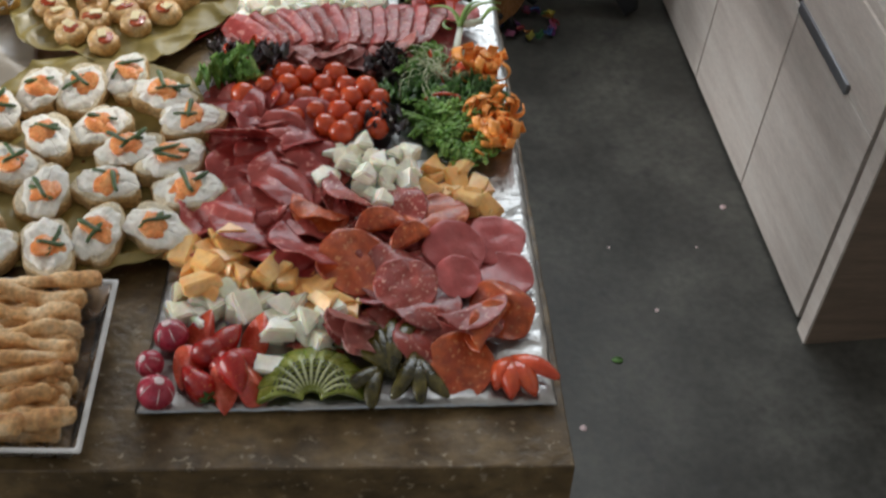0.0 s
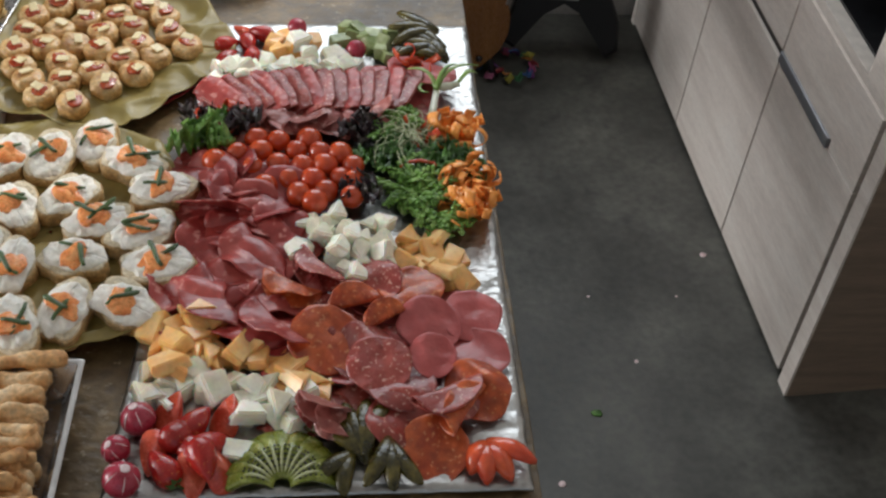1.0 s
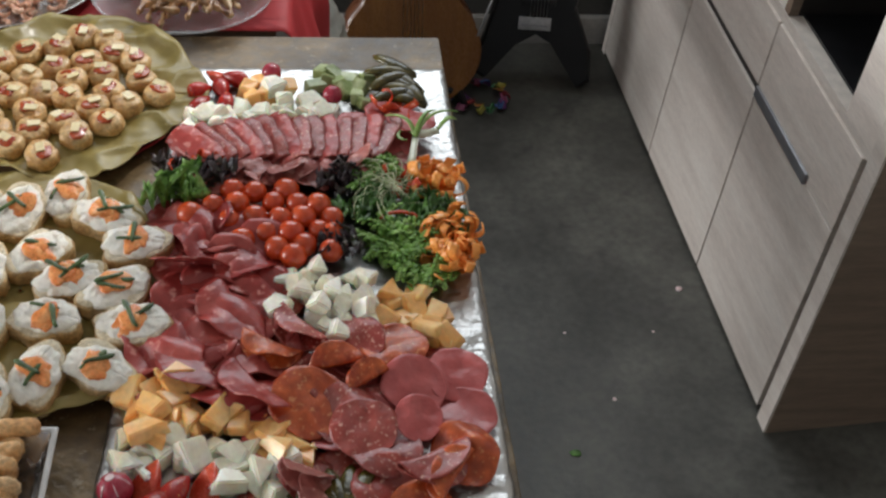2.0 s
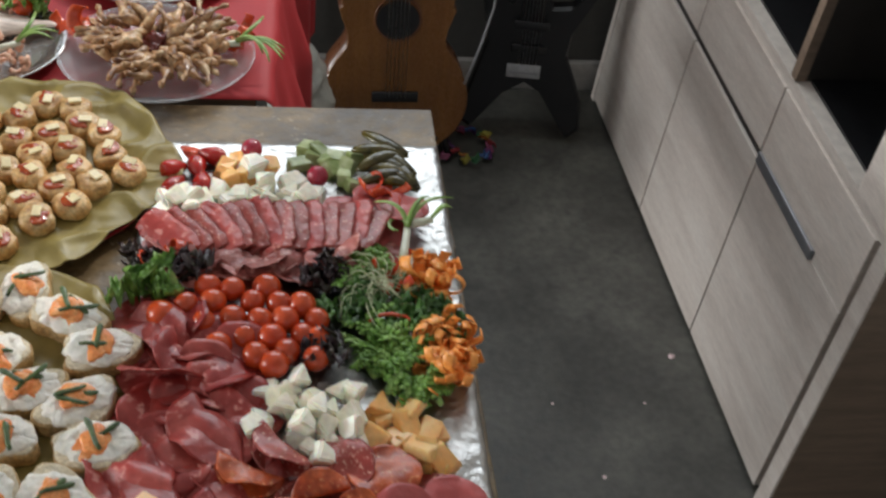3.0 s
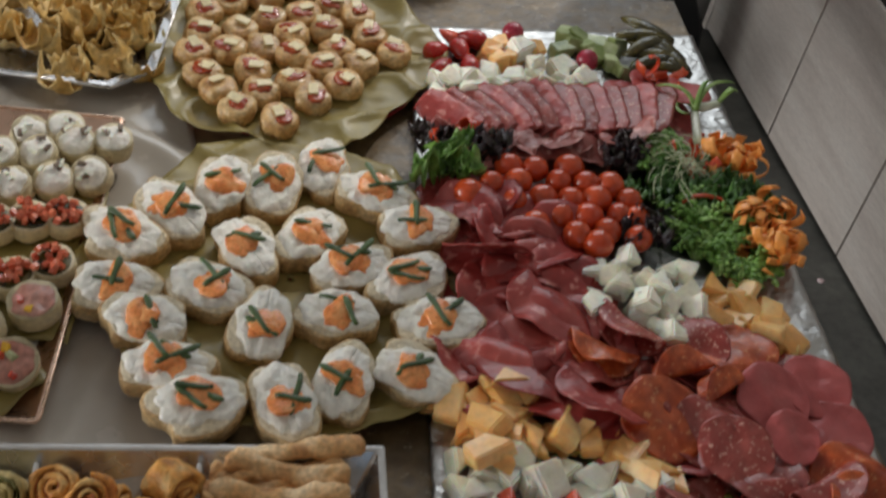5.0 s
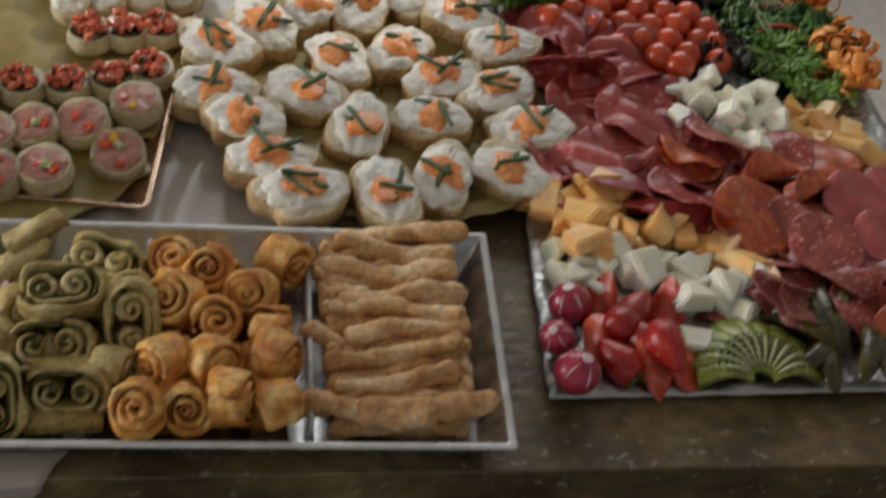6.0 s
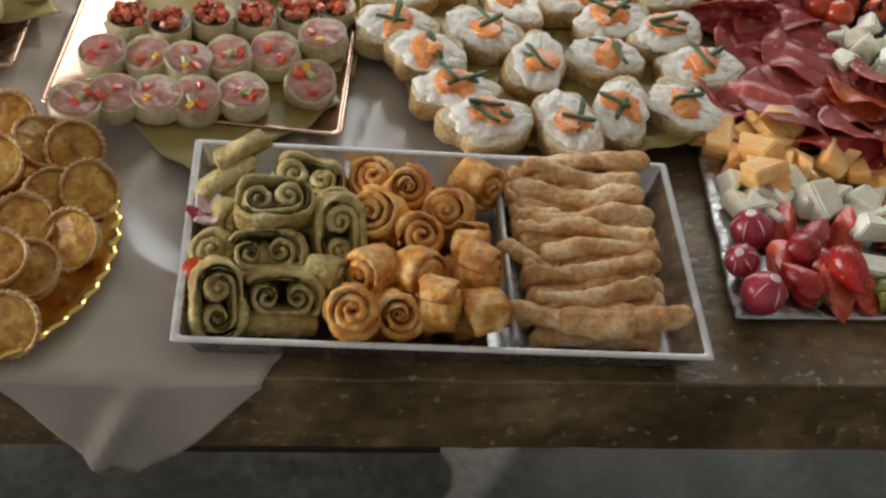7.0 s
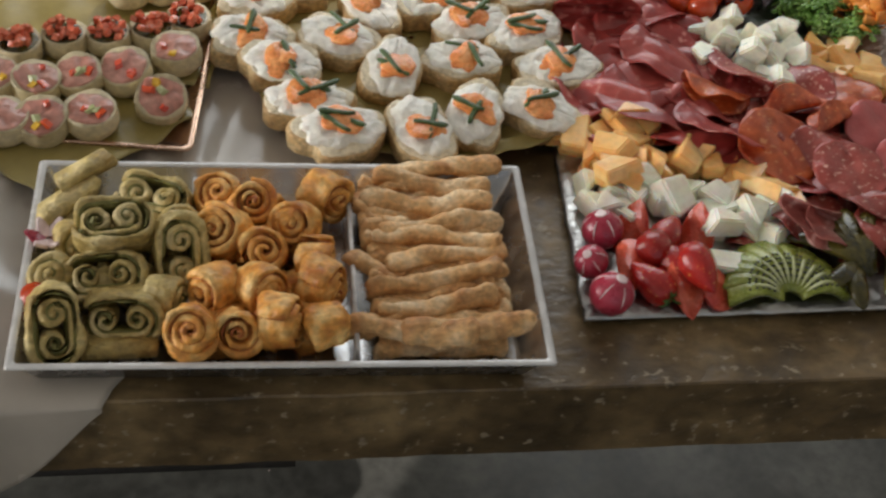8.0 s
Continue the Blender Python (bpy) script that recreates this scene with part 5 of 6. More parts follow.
def scroll_path(r, pitch, double):
    """Centre line of a rolled-up strip of dough: one coil, or two that meet."""
    def coil(R0, last, flip, cx):
        turns = (R0 - .15 * pitch) / pitch
        n = int(26 * turns)
        pts = []
        for i in range(n + 1):
            s = i / n
            a = last - flip * 2 * math.pi * turns * (1 - s)
            q = .15 * pitch + (R0 - .15 * pitch) * s
            pts.append((cx + q * math.cos(a), q * math.sin(a)))
        return pts
    if not double:
        return (coil(r, 0.0, 1, 0.0),)
    c = (r - pitch) * .5
    wrap = []
    for i in range(61):
        a = math.pi * (.80 - 1.75 * i / 60)
        q = c + pitch
        wrap.append((math.copysign(c, math.cos(a)) * min(1, abs(math.cos(a)) * 2.2) + q * math.cos(a), q * math.sin(a)))
    first = coil(c, -math.pi / 2, 1, -c)
    return first + coil(c, -math.pi / 2, -1, c)[::-1], wrap[::-1]


def scroll_bm(r, h, pitch, width, height, seed, double=False, off=0.0):
    """A strip of the given width and height swept along the coil, with soft edges."""
    bm = None
    for line in scroll_path(r, pitch, double):
        bm = sweep([Vector((x, y, 0)) for x, y in line], r, h, width, height, seed, double, off, bm)
    return wobble(wobble(bm, .0040, 48, seed), .0016, 170, seed + 1)


def sweep(pts, r, h, width, height, seed, double, off, bm):
    loops = []
    for i, p in enumerate(pts):
        t = (pts[min(i + 1, len(pts) - 1)] - pts[max(i - 1, 0)]).normalized()
        nrm = Vector((t.y, -t.x, 0))
        k = 1 + .22 * noise.noise(Vector((i * .11, seed, 0)))
        core = .16 * h * max(0.0, 1 - p.length / r) if not double else .10 * h * noise.noise(Vector((i * .06, seed, 4)))
        w, hh = width * .5 * k, height * .5 * (1 + .10 * noise.noise(Vector((i * .07, 2, seed))))
        end = min(1.0, .35 + min(i, len(pts) - 1 - i) * .2)
        lp = []
        for a, c in ((1, .55), (.72, .90), (0, 1), (-.72, .90), (-1, .55), (-1, -.55), (-.72, -.90), (0, -1), (.72, -.90), (1, -.55)):
            lp.append(tuple(p + nrm * (a * w * end + off) + Vector((0, 0, c * hh * (.6 + .4 * end) + core))))
        loops.append(lp)
    return loft(loops, bm=bm)


ROLLS = []
for k in range(5):
    ob = thing("pinwheel_roll", "small golden baked pinwheel roll", "pastry", "golden pinwheel rolls")
    part("dough", scroll_bm((.0195, .0182, .0200, .0176, .0188)[k], .028, .0064, .0061, .028, k), M["roll"], ob, "golden rolled dough")
    part("filling", scroll_bm((.0195, .0182, .0200, .0176, .0188)[k], .028, .0064, .0026, .0262, k, off=-.0030), M["roll_fill"], ob, "reddish-brown filling")
    ROLLS.append(ob)
ROLL_AT = [(-.694, .155, 28, -10), (-.672, .144, 34, 20), (-.693, .113, 40, -40), (-.662, .095, 42, 5), (-.636, .122, 48, -30), (-.612, .160, 84, 40), (-.626, .086, 88, 78),
           (-.623, .057, 86, 60), (-.698, .057, 70, -50), (-.663, .056, 60, 34), (-.713, .020, 46, -6), (-.681, .021, 50, 0), (-.653, .022, 80, 74), (-.620, .022, 84, 100)]
for i in range(11):
    copy_thing(ROLLS[i % 5], turned(-.690 + .030 * (i % 3) + R.uniform(-.003, .003), .034 + .036 * (i // 3) + R.uniform(-.003, .003), TZ + .016, R.uniform(0, 360), R.uniform(60, 95)))
for i, (x, y, rx, rz) in enumerate(ROLL_AT):
    m = turned(x, y - .004, TZ + .033 + R.uniform(-.003, .003), rz, rx) @ pose(0, 0, 0, 0, 0, 70 * i)
    if i < 5:
        ROLLS[i].matrix_basis = m
    else:
        copy_thing(ROLLS[i % 5], m)

PALM = []
for k in range(4):
    ob = thing("pesto_roll", "green pesto palmier roll of baked dough", "pastry", "green pesto rolls")
    part("dough", scroll_bm(.0275, .028, .0058, .0056, .028, 20 + k, True), M["pesto_dough"], ob, "pale green dough")
    part("filling", scroll_bm(.0275, .028, .0058, .0024, .0270, 20 + k, True, -.0029), M["pesto"], ob, "dark green pesto")
    PALM.append(ob)
for k in range(3):
    ob = thing("pesto_roll", "small green pesto pinwheel roll", "pastry", "green pesto rolls")
    part("dough", scroll_bm(.0175, .024, .0060, .0056, .024, 30 + k), M["pesto_dough"], ob, "pale green dough")
    part("filling", scroll_bm(.0175, .024, .0060, .0024, .0230, 30 + k, False, -.0030), M["pesto"], ob, "dark green pesto")
    PALM.append(ob)
for i in range(8):
    copy_thing(PALM[4 + i % 3], turned(-.806 + .027 * (i % 4) + R.uniform(-.003, .003), .078 + .042 * (i // 4) + R.uniform(-.004, .004), TZ + .014, R.uniform(0, 360), R.uniform(55, 95)))
# which roll, x, y, height, lean towards the near edge, turn, spin about its own axis
PESTO_AT = [(0, -.770, .106, .050, 16, 8, 0), (1, -.776, .078, .026, 34, 6, 0), (2, -.743, .152, .030, 22, -18, 0), (3, -.723, .096, .032, 52, 14, 84), (4, -.733, .058, .028, 84, 66, 0),
            (1, -.762, .044, .022, 58, 0, 0), (0, -.808, .032, .026, 50, 14, 82), (5, -.812, .083, .024, 40, 0, 0), (6, -.724, .130, .026, 40, 30, 0), (4, -.800, .118, .024, 60, 30, 0)]
used = set()
for which, x, y, up, rx, rz, spin in PESTO_AT:
    m = turned(x, y - .004, TZ + up, rz, rx) @ pose(0, 0, 0, 0, 0, spin)
    if which not in used:
        used.add(which)
        PALM[which].matrix_basis = m
    else:
        copy_thing(PALM[which], m)


def twist(L, seed, r=.0068):
    rr = random.Random(seed)
    loops = []
    n, seg = 30, 12
    tw = rr.uniform(.6, 1.8)
    for i in range(n + 1):
        s = i / n
        end = min(1, min(s, 1 - s) * 22 + .62)
        ang = tw * math.pi * s + seed
        cx, cz = .0026 * math.sin(s * 6 + seed), .0016 * math.cos(s * 7 + seed)
        lp = []
        for k in range(seg):
            a = 2 * math.pi * k / seg
            q = r * end * (1 + .20 * math.cos(2 * (a - ang)) + .09 * math.cos(3 * (a - ang * 1.3)) + .26 * noise.noise(Vector((s * 9, math.cos(a) * 1.3, seed + math.sin(a)))))
            lp.append(((s - .5) * L, cx + q * math.cos(a) * 1.12, cz + q * math.sin(a) * .85))
        loops.append(lp)
    return loft(loops)


STICKS = [mesh_of("pastry_twist", wobble(twist((.100, .094, .104, .090, .098)[i], i, .0078), .0011, 150, i), M["stick"]) for i in range(5)]
SHORT = [mesh_of("pastry_twist", wobble(twist(.05, 9 + i, .0062), .0011, 150, i), M["stick"]) for i in range(3)]
PESTO_STICK = [mesh_of("pesto_stick", wobble(chunk(.056, .015, .012, 19 + i, .5), .0016, 120, i), [M["pesto_dough"], M["pesto"]]) for i in range(3)]
for k in range(36):
    x, y = -.534 + R.uniform(-.004, .004), .016 + .0088 * (k % 18)
    z = rest(x, y, .009, .011, TZ + .001, .55)
    thing("pastry_twist", "baked golden pastry twist in the tray", "pastry", "pastry twists", m=turned(x, y, min(z, TZ + .014) + .006, R.uniform(-10, 10), R.uniform(0, 90)), bm=STICKS[k % 5])
STICK_AT = [(-0.519, 0.183), (-0.513, 0.164), (-0.505, 0.143), (-0.563, 0.131), (-0.52, 0.117), (-0.513, 0.105), (-0.53, 0.086), (-0.527, 0.062), (-0.533, 0.036), (-0.587, 0.022), (-0.52, 0.014), (-0.552, -0.005), (-0.581, 0.078), (-0.564, 0.16), (-0.471, 0.07)]
for i, (x, y) in enumerate(STICK_AT):
    short = i in (3, 9, 12, 13, 14)
    thing("pastry_twist", "baked golden pastry twist lying on top", "pastry", "pastry twists", m=turned(min(x - .004, -.495 if short else -.526) + R.uniform(-.010, .010), max(y, .012), TZ + (.026 if short else .031), R.uniform(-10, 10) if not short else R.choice((-35, 15, -12)), R.uniform(0, 180), R.uniform(-4, 4)), bm=(SHORT if short else STICKS)[i % (3 if short else 5)])
for i, (x, y, rz, up) in enumerate(((-.762, .016, 0, .014), (-.806, .148, 48, .034), (-.795, .172, 42, .042), (-.789, .140, 20, .022))):
    thing("pesto_stick", "pale green pesto pastry strip", "pastry", "pesto pastry strips", m=turned(x, max(y, .018), TZ + up, rz, 6 * i), bm=PESTO_STICK[i % 3])
thing("cherry_tomato", "glossy red tomato tucked into the tray corner", "tomato", m=turned(-.822, .058, TZ + .019), bm=TOMATO[2])
rad = thing("radish", "radish cut into a white and pink flower", "radish", m=pose(-.818, .112, TZ + .026))
for k in range(6):
    a = k * 60
    def f(u, v):
        w = (v - .5) * .010 * math.sin(math.pi * min(1, u * .8 + .15))
        return (.002 + u * .014, w, .002 + .009 * u * u)
    part("petal", sheet(8, 4, f, .003), M["radish_flesh"] if k % 3 else M["radish"], rad, m=pose(0, 0, 0, 0, 0, a))

# ---- copper tray bites ----


def tart(kind, label, group):
    ob = thing("tartlet", label, "tartlet", group)
    part("shell", wobble(fluted(.0200, .0185, 44, 22, .008, .95, .006), .0018, 70, R.random() * 9), M["tart_shell"], ob, "pale pastry shell")
    if kind == "meat":
        part("mousse", wobble(puck(blob(.0170, .0170, 30, .16, R.random()), .010, .0176, .0015, dome=.0005), .0030, 120, R.random()), M["mousse"], ob, "pink mousse")
        for q in range(R.choice((2, 3, 4))):
            mat = R.choice(("yellow_jelly", "red_pepper", "kiwi_core", "berry_flesh"))
            part("topping", wobble(chunk(R.uniform(.006, .010), R.uniform(.004, .007), .0028, 3 + q), .001, 300, q), M[mat], ob, "small bright garnish piece", smooth=False, m=pose(R.uniform(-.012, .012), R.uniform(-.012, .012), .0190, R.uniform(-20, 20), R.uniform(-20, 20), R.uniform(0, 180)))
    else:
        part("lettuce_bed", wobble(puck(blob(.0172, .0172, 24, .1, R.random()), .012, .017, .002), .002, 150, R.random()), M["gherkin"], ob, "olive-green filling")
        for q in range(20):
            part("tomato_cube", chunk(.0072, .006, .0055, 40 + q), M["diced_tomato"], ob, "", smooth=False, m=pose(R.uniform(-.0135, .0135), R.uniform(-.0135, .0135), .0180 + R.uniform(0, .007), R.uniform(0, 90), R.uniform(0, 90), R.uniform(0, 90)))
    return ob


MEAT = [tart("meat", "pastry tartlet with pink mousse and pepper dice", "mousse tartlets") for k in range(4)]
TOMT = [tart("tomato", "pastry tartlet with diced tomato topping", "tomato tartlets") for k in range(3)]
MEAT_GROW = Matrix.Scale(1.05, 4)
MEAT_AT = [(-0.913, 0.305), (-0.876, 0.304), (-0.845, 0.298), (-0.809, 0.309), (-0.771, 0.315), (-0.73, 0.339), (-0.744, 0.282), (-0.93, 0.236), (-0.899, 0.249), (-0.866, 0.248), (-0.834, 0.25), (-0.797, 0.256)]
for i, (x, y) in enumerate(MEAT_AT):
    m = pose(x, y, T + .0185, 26 if i == 6 else R.uniform(2, 14), R.uniform(-8, 8), 0) @ pose(0, 0, .001, 0, 0, R.uniform(0, 360)) @ MEAT_GROW
    if i < 4:
        MEAT[i].matrix_basis = m
    else:
        copy_thing(MEAT[i % 4], m)
TOMT_AT = [(-0.897, 0.354), (-0.863, 0.349), (-0.826, 0.36), (-0.789, 0.363), (-0.752, 0.371), (-0.721, 0.386)]
for i, (x, y) in enumerate(TOMT_AT + [(-0.776, 0.436), (-0.745, 0.441), (-0.715, 0.445)]):
    m = turned(x, y, T + .0185, R.uniform(0, 360), R.uniform(-5, 5))
    if i < 3:
        TOMT[i].matrix_basis = m
    else:
        copy_thing(TOMT[i % 3], m)
WRAP = []
for k in range(3):
    ob = thing("filled_tartlet", "pale wrap bite with creamy mushroom filling", "tartlet", "wrap bites")
    part("shell", wobble(fluted(.0185, .020, 36, 3, .02, .96, .003), .001, 90, k), M["tart_shell"], ob, "pale wrap")
    part("filling", wobble(puck(blob(.0155, .0155, 22, .2, k), .014, .0215, .003, dome=.003), .0025, 150, k), M["cream"], ob, "creamy filling")
    for q in range(4):
        part("mushroom", chunk(.009, .005, .003, 60 + q + k), M["oak_edge"] if q % 2 else M["white_cheese"], ob, "", smooth=False, m=pose(R.uniform(-.010, .010), R.uniform(-.010, .010), .0250, R.uniform(0, 40), 0, R.uniform(0, 180)))
    WRAP.append(ob)
for i, (x, y) in enumerate([(-.779, .527), (-.745, .530), (-.714, .546), (-.682, .548), (-.762, .486), (-.729, .494), (-.696, .505), (-.795, .482), (-.812, .523), (-.728, .566), (-.760, .560)]):
    m = pose(x, y, T + .0195, R.uniform(6, 26), R.uniform(-14, 14), 0) @ pose(0, 0, 0, 0, 0, R.uniform(0, 360))
    if i < 3:
        WRAP[i].matrix_basis = m
    else:
        copy_thing(WRAP[i % 3], m)
for x, y in ((-.985, .395), (-1.02, .355), (-1.03, .42)):
    copy_thing(WRAP[1], turned(x, y, T + .027, R.uniform(0, 360), 4))

# ---- mini quiches on the gold plate ----
def quiche_crust(seed, n=96, crimps=26):
    """A thin shell with a crimped rim standing over its hollow."""
    def ring(r, z, amp):
        return [(r * (1 + amp * math.cos(crimps * a)) * math.cos(a), r * (1 + amp * math.cos(crimps * a)) * math.sin(a), z + .0006 * math.cos(crimps * a) * (amp > .01)) for a in (2 * math.pi * i / n for i in range(n))]
    prof = [(.002, 0, 0), (.0165, 0, 0), (.0185, .002, .004), (.0212, .0115, .010), (.0232, .0150, .026), (.0238, .0172, .030), (.0228, .0184, .026), (.0212, .0178, .012), (.0200, .0140, .004), (.0190, .0095, 0), (.002, .0090, 0)]
    return wobble(loft([ring(*q) for q in prof]), .0014, 70, seed)


QUICHE = []
for k in range(4):
    ob = thing("mini_quiche", "small round quiche with browned filling", "quiche", "mini quiches")
    part("crust", quiche_crust(k), M["tart_pastry"], ob, "crimped pastry crust")
    part("filling", wobble(puck(blob(.0203, .0203, 36, .03, k), .007, .0148, .0014, dome=.0008), .0024, 110, k), M["quiche"], ob, "golden egg filling")
    QUICHE.append(ob)
QUICHE_AT = [(-0.958, 0.199), (-0.978, 0.232), (-0.929, 0.201), (-0.94, 0.145), (-0.914, 0.152), (-0.952, 0.11), (-0.91, 0.1), (-0.937, 0.062), (-0.96, 0.058), (-0.944, 0.018), (-0.976, 0.178)]
for i, (x, y) in enumerate(QUICHE_AT + [(-1.06, .06), (-1.08, .12), (-1.05, .16), (-1.1, .05), (-1.09, .2), (-1.13, .13)]):
    z = rest(x, y, .019, .018, T + .008, .25)
    m = pose(x, y, min(z, T + .036) + .006, R.uniform(8, 44), R.uniform(-32, 32), 0) @ pose(0, 0, 0, 0, 0, R.uniform(0, 360))
    if i < 4:
        QUICHE[i].matrix_basis = m
    else:
        copy_thing(QUICHE[i % 4], m)

# ---- crisps ----
CRISP = []
for k in range(5):
    def f(u, v, k=k):
        a, b = (u - .5) * 2, (v - .5) * 2
        x, y = a * math.sqrt(1 - b * b / 2) * .022, b * math.sqrt(1 - a * a / 2) * .022
        q = 1 + .3 * noise.noise(Vector((a * 1.5, b * 1.5, k * 3)))
        rr = math.hypot(a, b)
        return (x * q, y * q, .014 * rr * rr * (1 + .8 * noise.noise(Vector((a * 2.4, b * 2.4, k * 5 + 1)))))
    CRISP.append(mesh_of("crisp", sheet(16, 16, f, .0012), M["chip"]))
CRISP_AT = [(-0.751, 0.776), (-0.726, 0.792), (-0.691, 0.796), (-0.661, 0.785), (-0.738, 0.745), (-0.705, 0.761), (-0.744, 0.713), (-0.718, 0.721), (-0.676, 0.725), (-0.686, 0.687), (-0.725, 0.672), (-0.754, 0.75), (-0.69, 0.762)]
for i, (x, y) in enumerate(CRISP_AT + [(px + R.uniform(-.02, .02), py + R.uniform(-.02, .02)) for px, py in CRISP_AT] + [(R.uniform(-.90, -.78), R.uniform(.68, .82)) for _ in range(10)]):
    z = rest(x, y, .017, .012, T + .009, .4)
    thing("crisp", "thin curled golden baked crisp", "crisp", "crisps in the tray", m=turned(x, y, min(z, T + .042), R.uniform(0, 360), R.uniform(-30, 30), R.uniform(-28, 28)), bm=CRISP[i % 5])

# ---- platters on the red cloth ----


def oval(cx, cy, rx, ry, mat, label, z=T + .004, rim=.02, name="oval_platter"):
    def ring(k, zz):
        return [((rx - k) * math.cos(a), (ry - k) * math.sin(a), zz) for a in (2 * math.pi * i / 72 for i in range(72))]
    ob = thing(name, label, "platter", m=pose(cx, cy, z))
    part("platter_body", loft([ring(min(rx, ry) - .004, .003), ring(rim + .006, .003), ring(rim, .005), ring(.004, .013), ring(0, .014), ring(-.001, .0125), ring(rim, .002), ring(rim + .006, 0), ring(min(rx, ry) - .004, 0)]), mat, ob)
    part("rim", tube([((rx) * math.cos(a), (ry) * math.sin(a), .0135) for a in (2 * math.pi * i / 72 for i in range(73))], .0016, 6), mat, ob)
    return ob


oval(-.392, .956, .122, .106, M["clear_plastic"], "clear glass oval platter of roasted wings")
oval(-.690, .972, .185, .122, M["silver_plastic"], "silver oval platter with fish")
oval(-.420, 1.170, .130, .105, M["silver_plastic"], "silver platter of shredded carrot")


def drumette(seed):
    rr = random.Random(seed)
    L = rr.uniform(.038, .052)
    pts = [(L * s, .006 * math.sin(s * 3 + seed), .006 + .004 * math.sin(s * 3)) for s in (0, .12, .28, .45, .6, .75, .88, 1)]
    bm = tube(pts, [.002, .0052, .0072, .0060, .0036, .0028, .0042, .0025], 10)
    return wobble(bm, .0040, 120, seed)


DRUM = [mesh_of("chicken_wing", drumette(i), M["chicken"]) for i in range(6)]
for k in range(84):
    ring_r = R.choice((.018, .034, .050, .062))
    a = R.uniform(0, 360)
    x, y = -.392 + ring_r * 1.08 * math.cos(radians(a)), .956 + ring_r * .95 * math.sin(radians(a))
    thing("chicken_wing", "dark roasted glazed chicken wing piece", "chicken", "roasted wings", m=turned(x, y, T + .016 + R.uniform(0, .016), a + R.uniform(-65, 65), R.uniform(-40, 40), R.uniform(-22, 14)), bm=DRUM[k % 6])
thing("glazed_meat", "dark glazed meat piece in the middle", "chicken", m=pose(-.392, .960, T + .026), bm=wobble(ball(.022, .020, .012, .010, 90, 3, 4), .005, 160, 2), material=M["sauce"])
curl_rosette(-.296, .982, "red_pepper", 5, 21, "pepper_strips", "red pepper garnish on the glass platter", "pepper", W=.010).location.z = T + .012
curl_rosette(-.500, .995, "red_pepper", 6, 22, "pepper_strips", "red pepper garnish beside the fish", "pepper", W=.012).location.z = T + .012
spring_onion(pose(-.335, .958, T + .022, 0, 0, -88), .085, 6, 5)
spring_onion(pose(-.600, .935, T + .018, 0, 0, -66), .085, 4, 7)


def fish_shape(c):
    t = (c.x + 1) / 2
    w = 0.30 + 0.78 * math.sin(math.pi * min(1, t * .92 + .05)) ** .8
    if t > .93:
        w = .42 + (t - .93) * 4
    return (c.x, c.y * w, c.z * w)


thing("fish_fillet", "long pale whole fish fillet with silvery skin", "fish", m=pose(-.690, .992, T + .020, 0, 0, 4), bm=wobble(ball(.170, .034, .016, .001, 60, 1, 5, fish_shape), .002, 60, 3), material=M["fish_skin"])


def prawn(seed):
    rr = random.Random(seed)
    pts = [(.009 * math.cos(t), .009 * math.sin(t), .004 + .001 * t) for t in (0, .5, 1.0, 1.5, 2.0, 2.6, 3.1)]
    return wobble(tube(pts, [.003, .0052, .0058, .0055, .0048, .0036, .0016], 9), .001, 150, seed)


PRAWN = [mesh_of("prawn", prawn(i), M["shrimp"]) for i in range(4)]
for k in range(330):
    x = R.uniform(-.83, -.545)
    y = R.uniform(.872, .958) if k < 215 else R.uniform(1.035, 1.085)
    if ((x + .69) / .165) ** 2 + ((y - .972) / .112) ** 2 > 1:
        continue
    z = rest(x, y, .008, .008, T + .010, .3)
    thing("prawn", "small peeled pink prawn", "prawn", "prawns on the silver platter", m=turned(x, y, min(z, T + .034), R.uniform(0, 360), R.uniform(-40, 40), R.uniform(-40, 40)) @ Matrix.Scale(.64, 4), bm=PRAWN[k % 4])
salad("lettuce", "green lettuce and tomato garnish beside the fish", -.555, 1.045, "frisee", 18, .035, .014, 31, 1.0, 9, .016)
for x, y in ((-.565, 1.03), (-.548, 1.062), (-.590, 1.058)):
    thing("cherry_tomato", "red tomato piece in the garnish", "tomato", m=turned(x, y, T + .030), bm=TOMATO[1])
bm = bmesh.new()
for k in range(260):
    a, r0 = R.uniform(0, 6.28), math.sqrt(R.random())
    x, y = .105 * r0 * math.cos(a), .082 * r0 * math.sin(a)
    b = R.uniform(0, 3.14)
    z = .010 + .018 * (1 - r0) + R.uniform(0, .006)
    tube([(x + s * .018 * math.cos(b + s), y + s * .018 * math.sin(b + s), z + .004 * math.cos(s * 2)) for s in (-1, -.4, .3, 1)], .0013, 5, bm)
thing("shredded_carrot", "heap of finely shredded orange carrot", "carrot", kind="stuff", m=pose(-.420, 1.170, T + .002), bm=bm, material=M["carrot"])

# ---- guitars by the far wall ----


def guitar_outline(n=80):
    """Half widths up the body, from the bottom to the shoulder."""
    pts = []
    for i in range(n + 1):
        s = i / n
        lower = .150 * math.sqrt(max(0, 1 - ((s - .27) / .30) ** 2)) if s < .57 else 0
        upper = .112 * math.sqrt(max(0, 1 - ((s - .78) / .225) ** 2)) if s > .555 else 0
        waist = .098 if .40 < s < .72 else 0
        w = (max(lower, 0) ** 6 + max(upper, 0) ** 6 + waist ** 6) ** (1 / 6)
        if s < .008 or s > .995:
            w = .035
        pts.append((w, s * .44))
    return [(w, y) for w, y in pts] + [(-w, y) for w, y in reversed(pts)]


GM = pose(-0.012, 1.690, 0.012, 78, 0, 2)
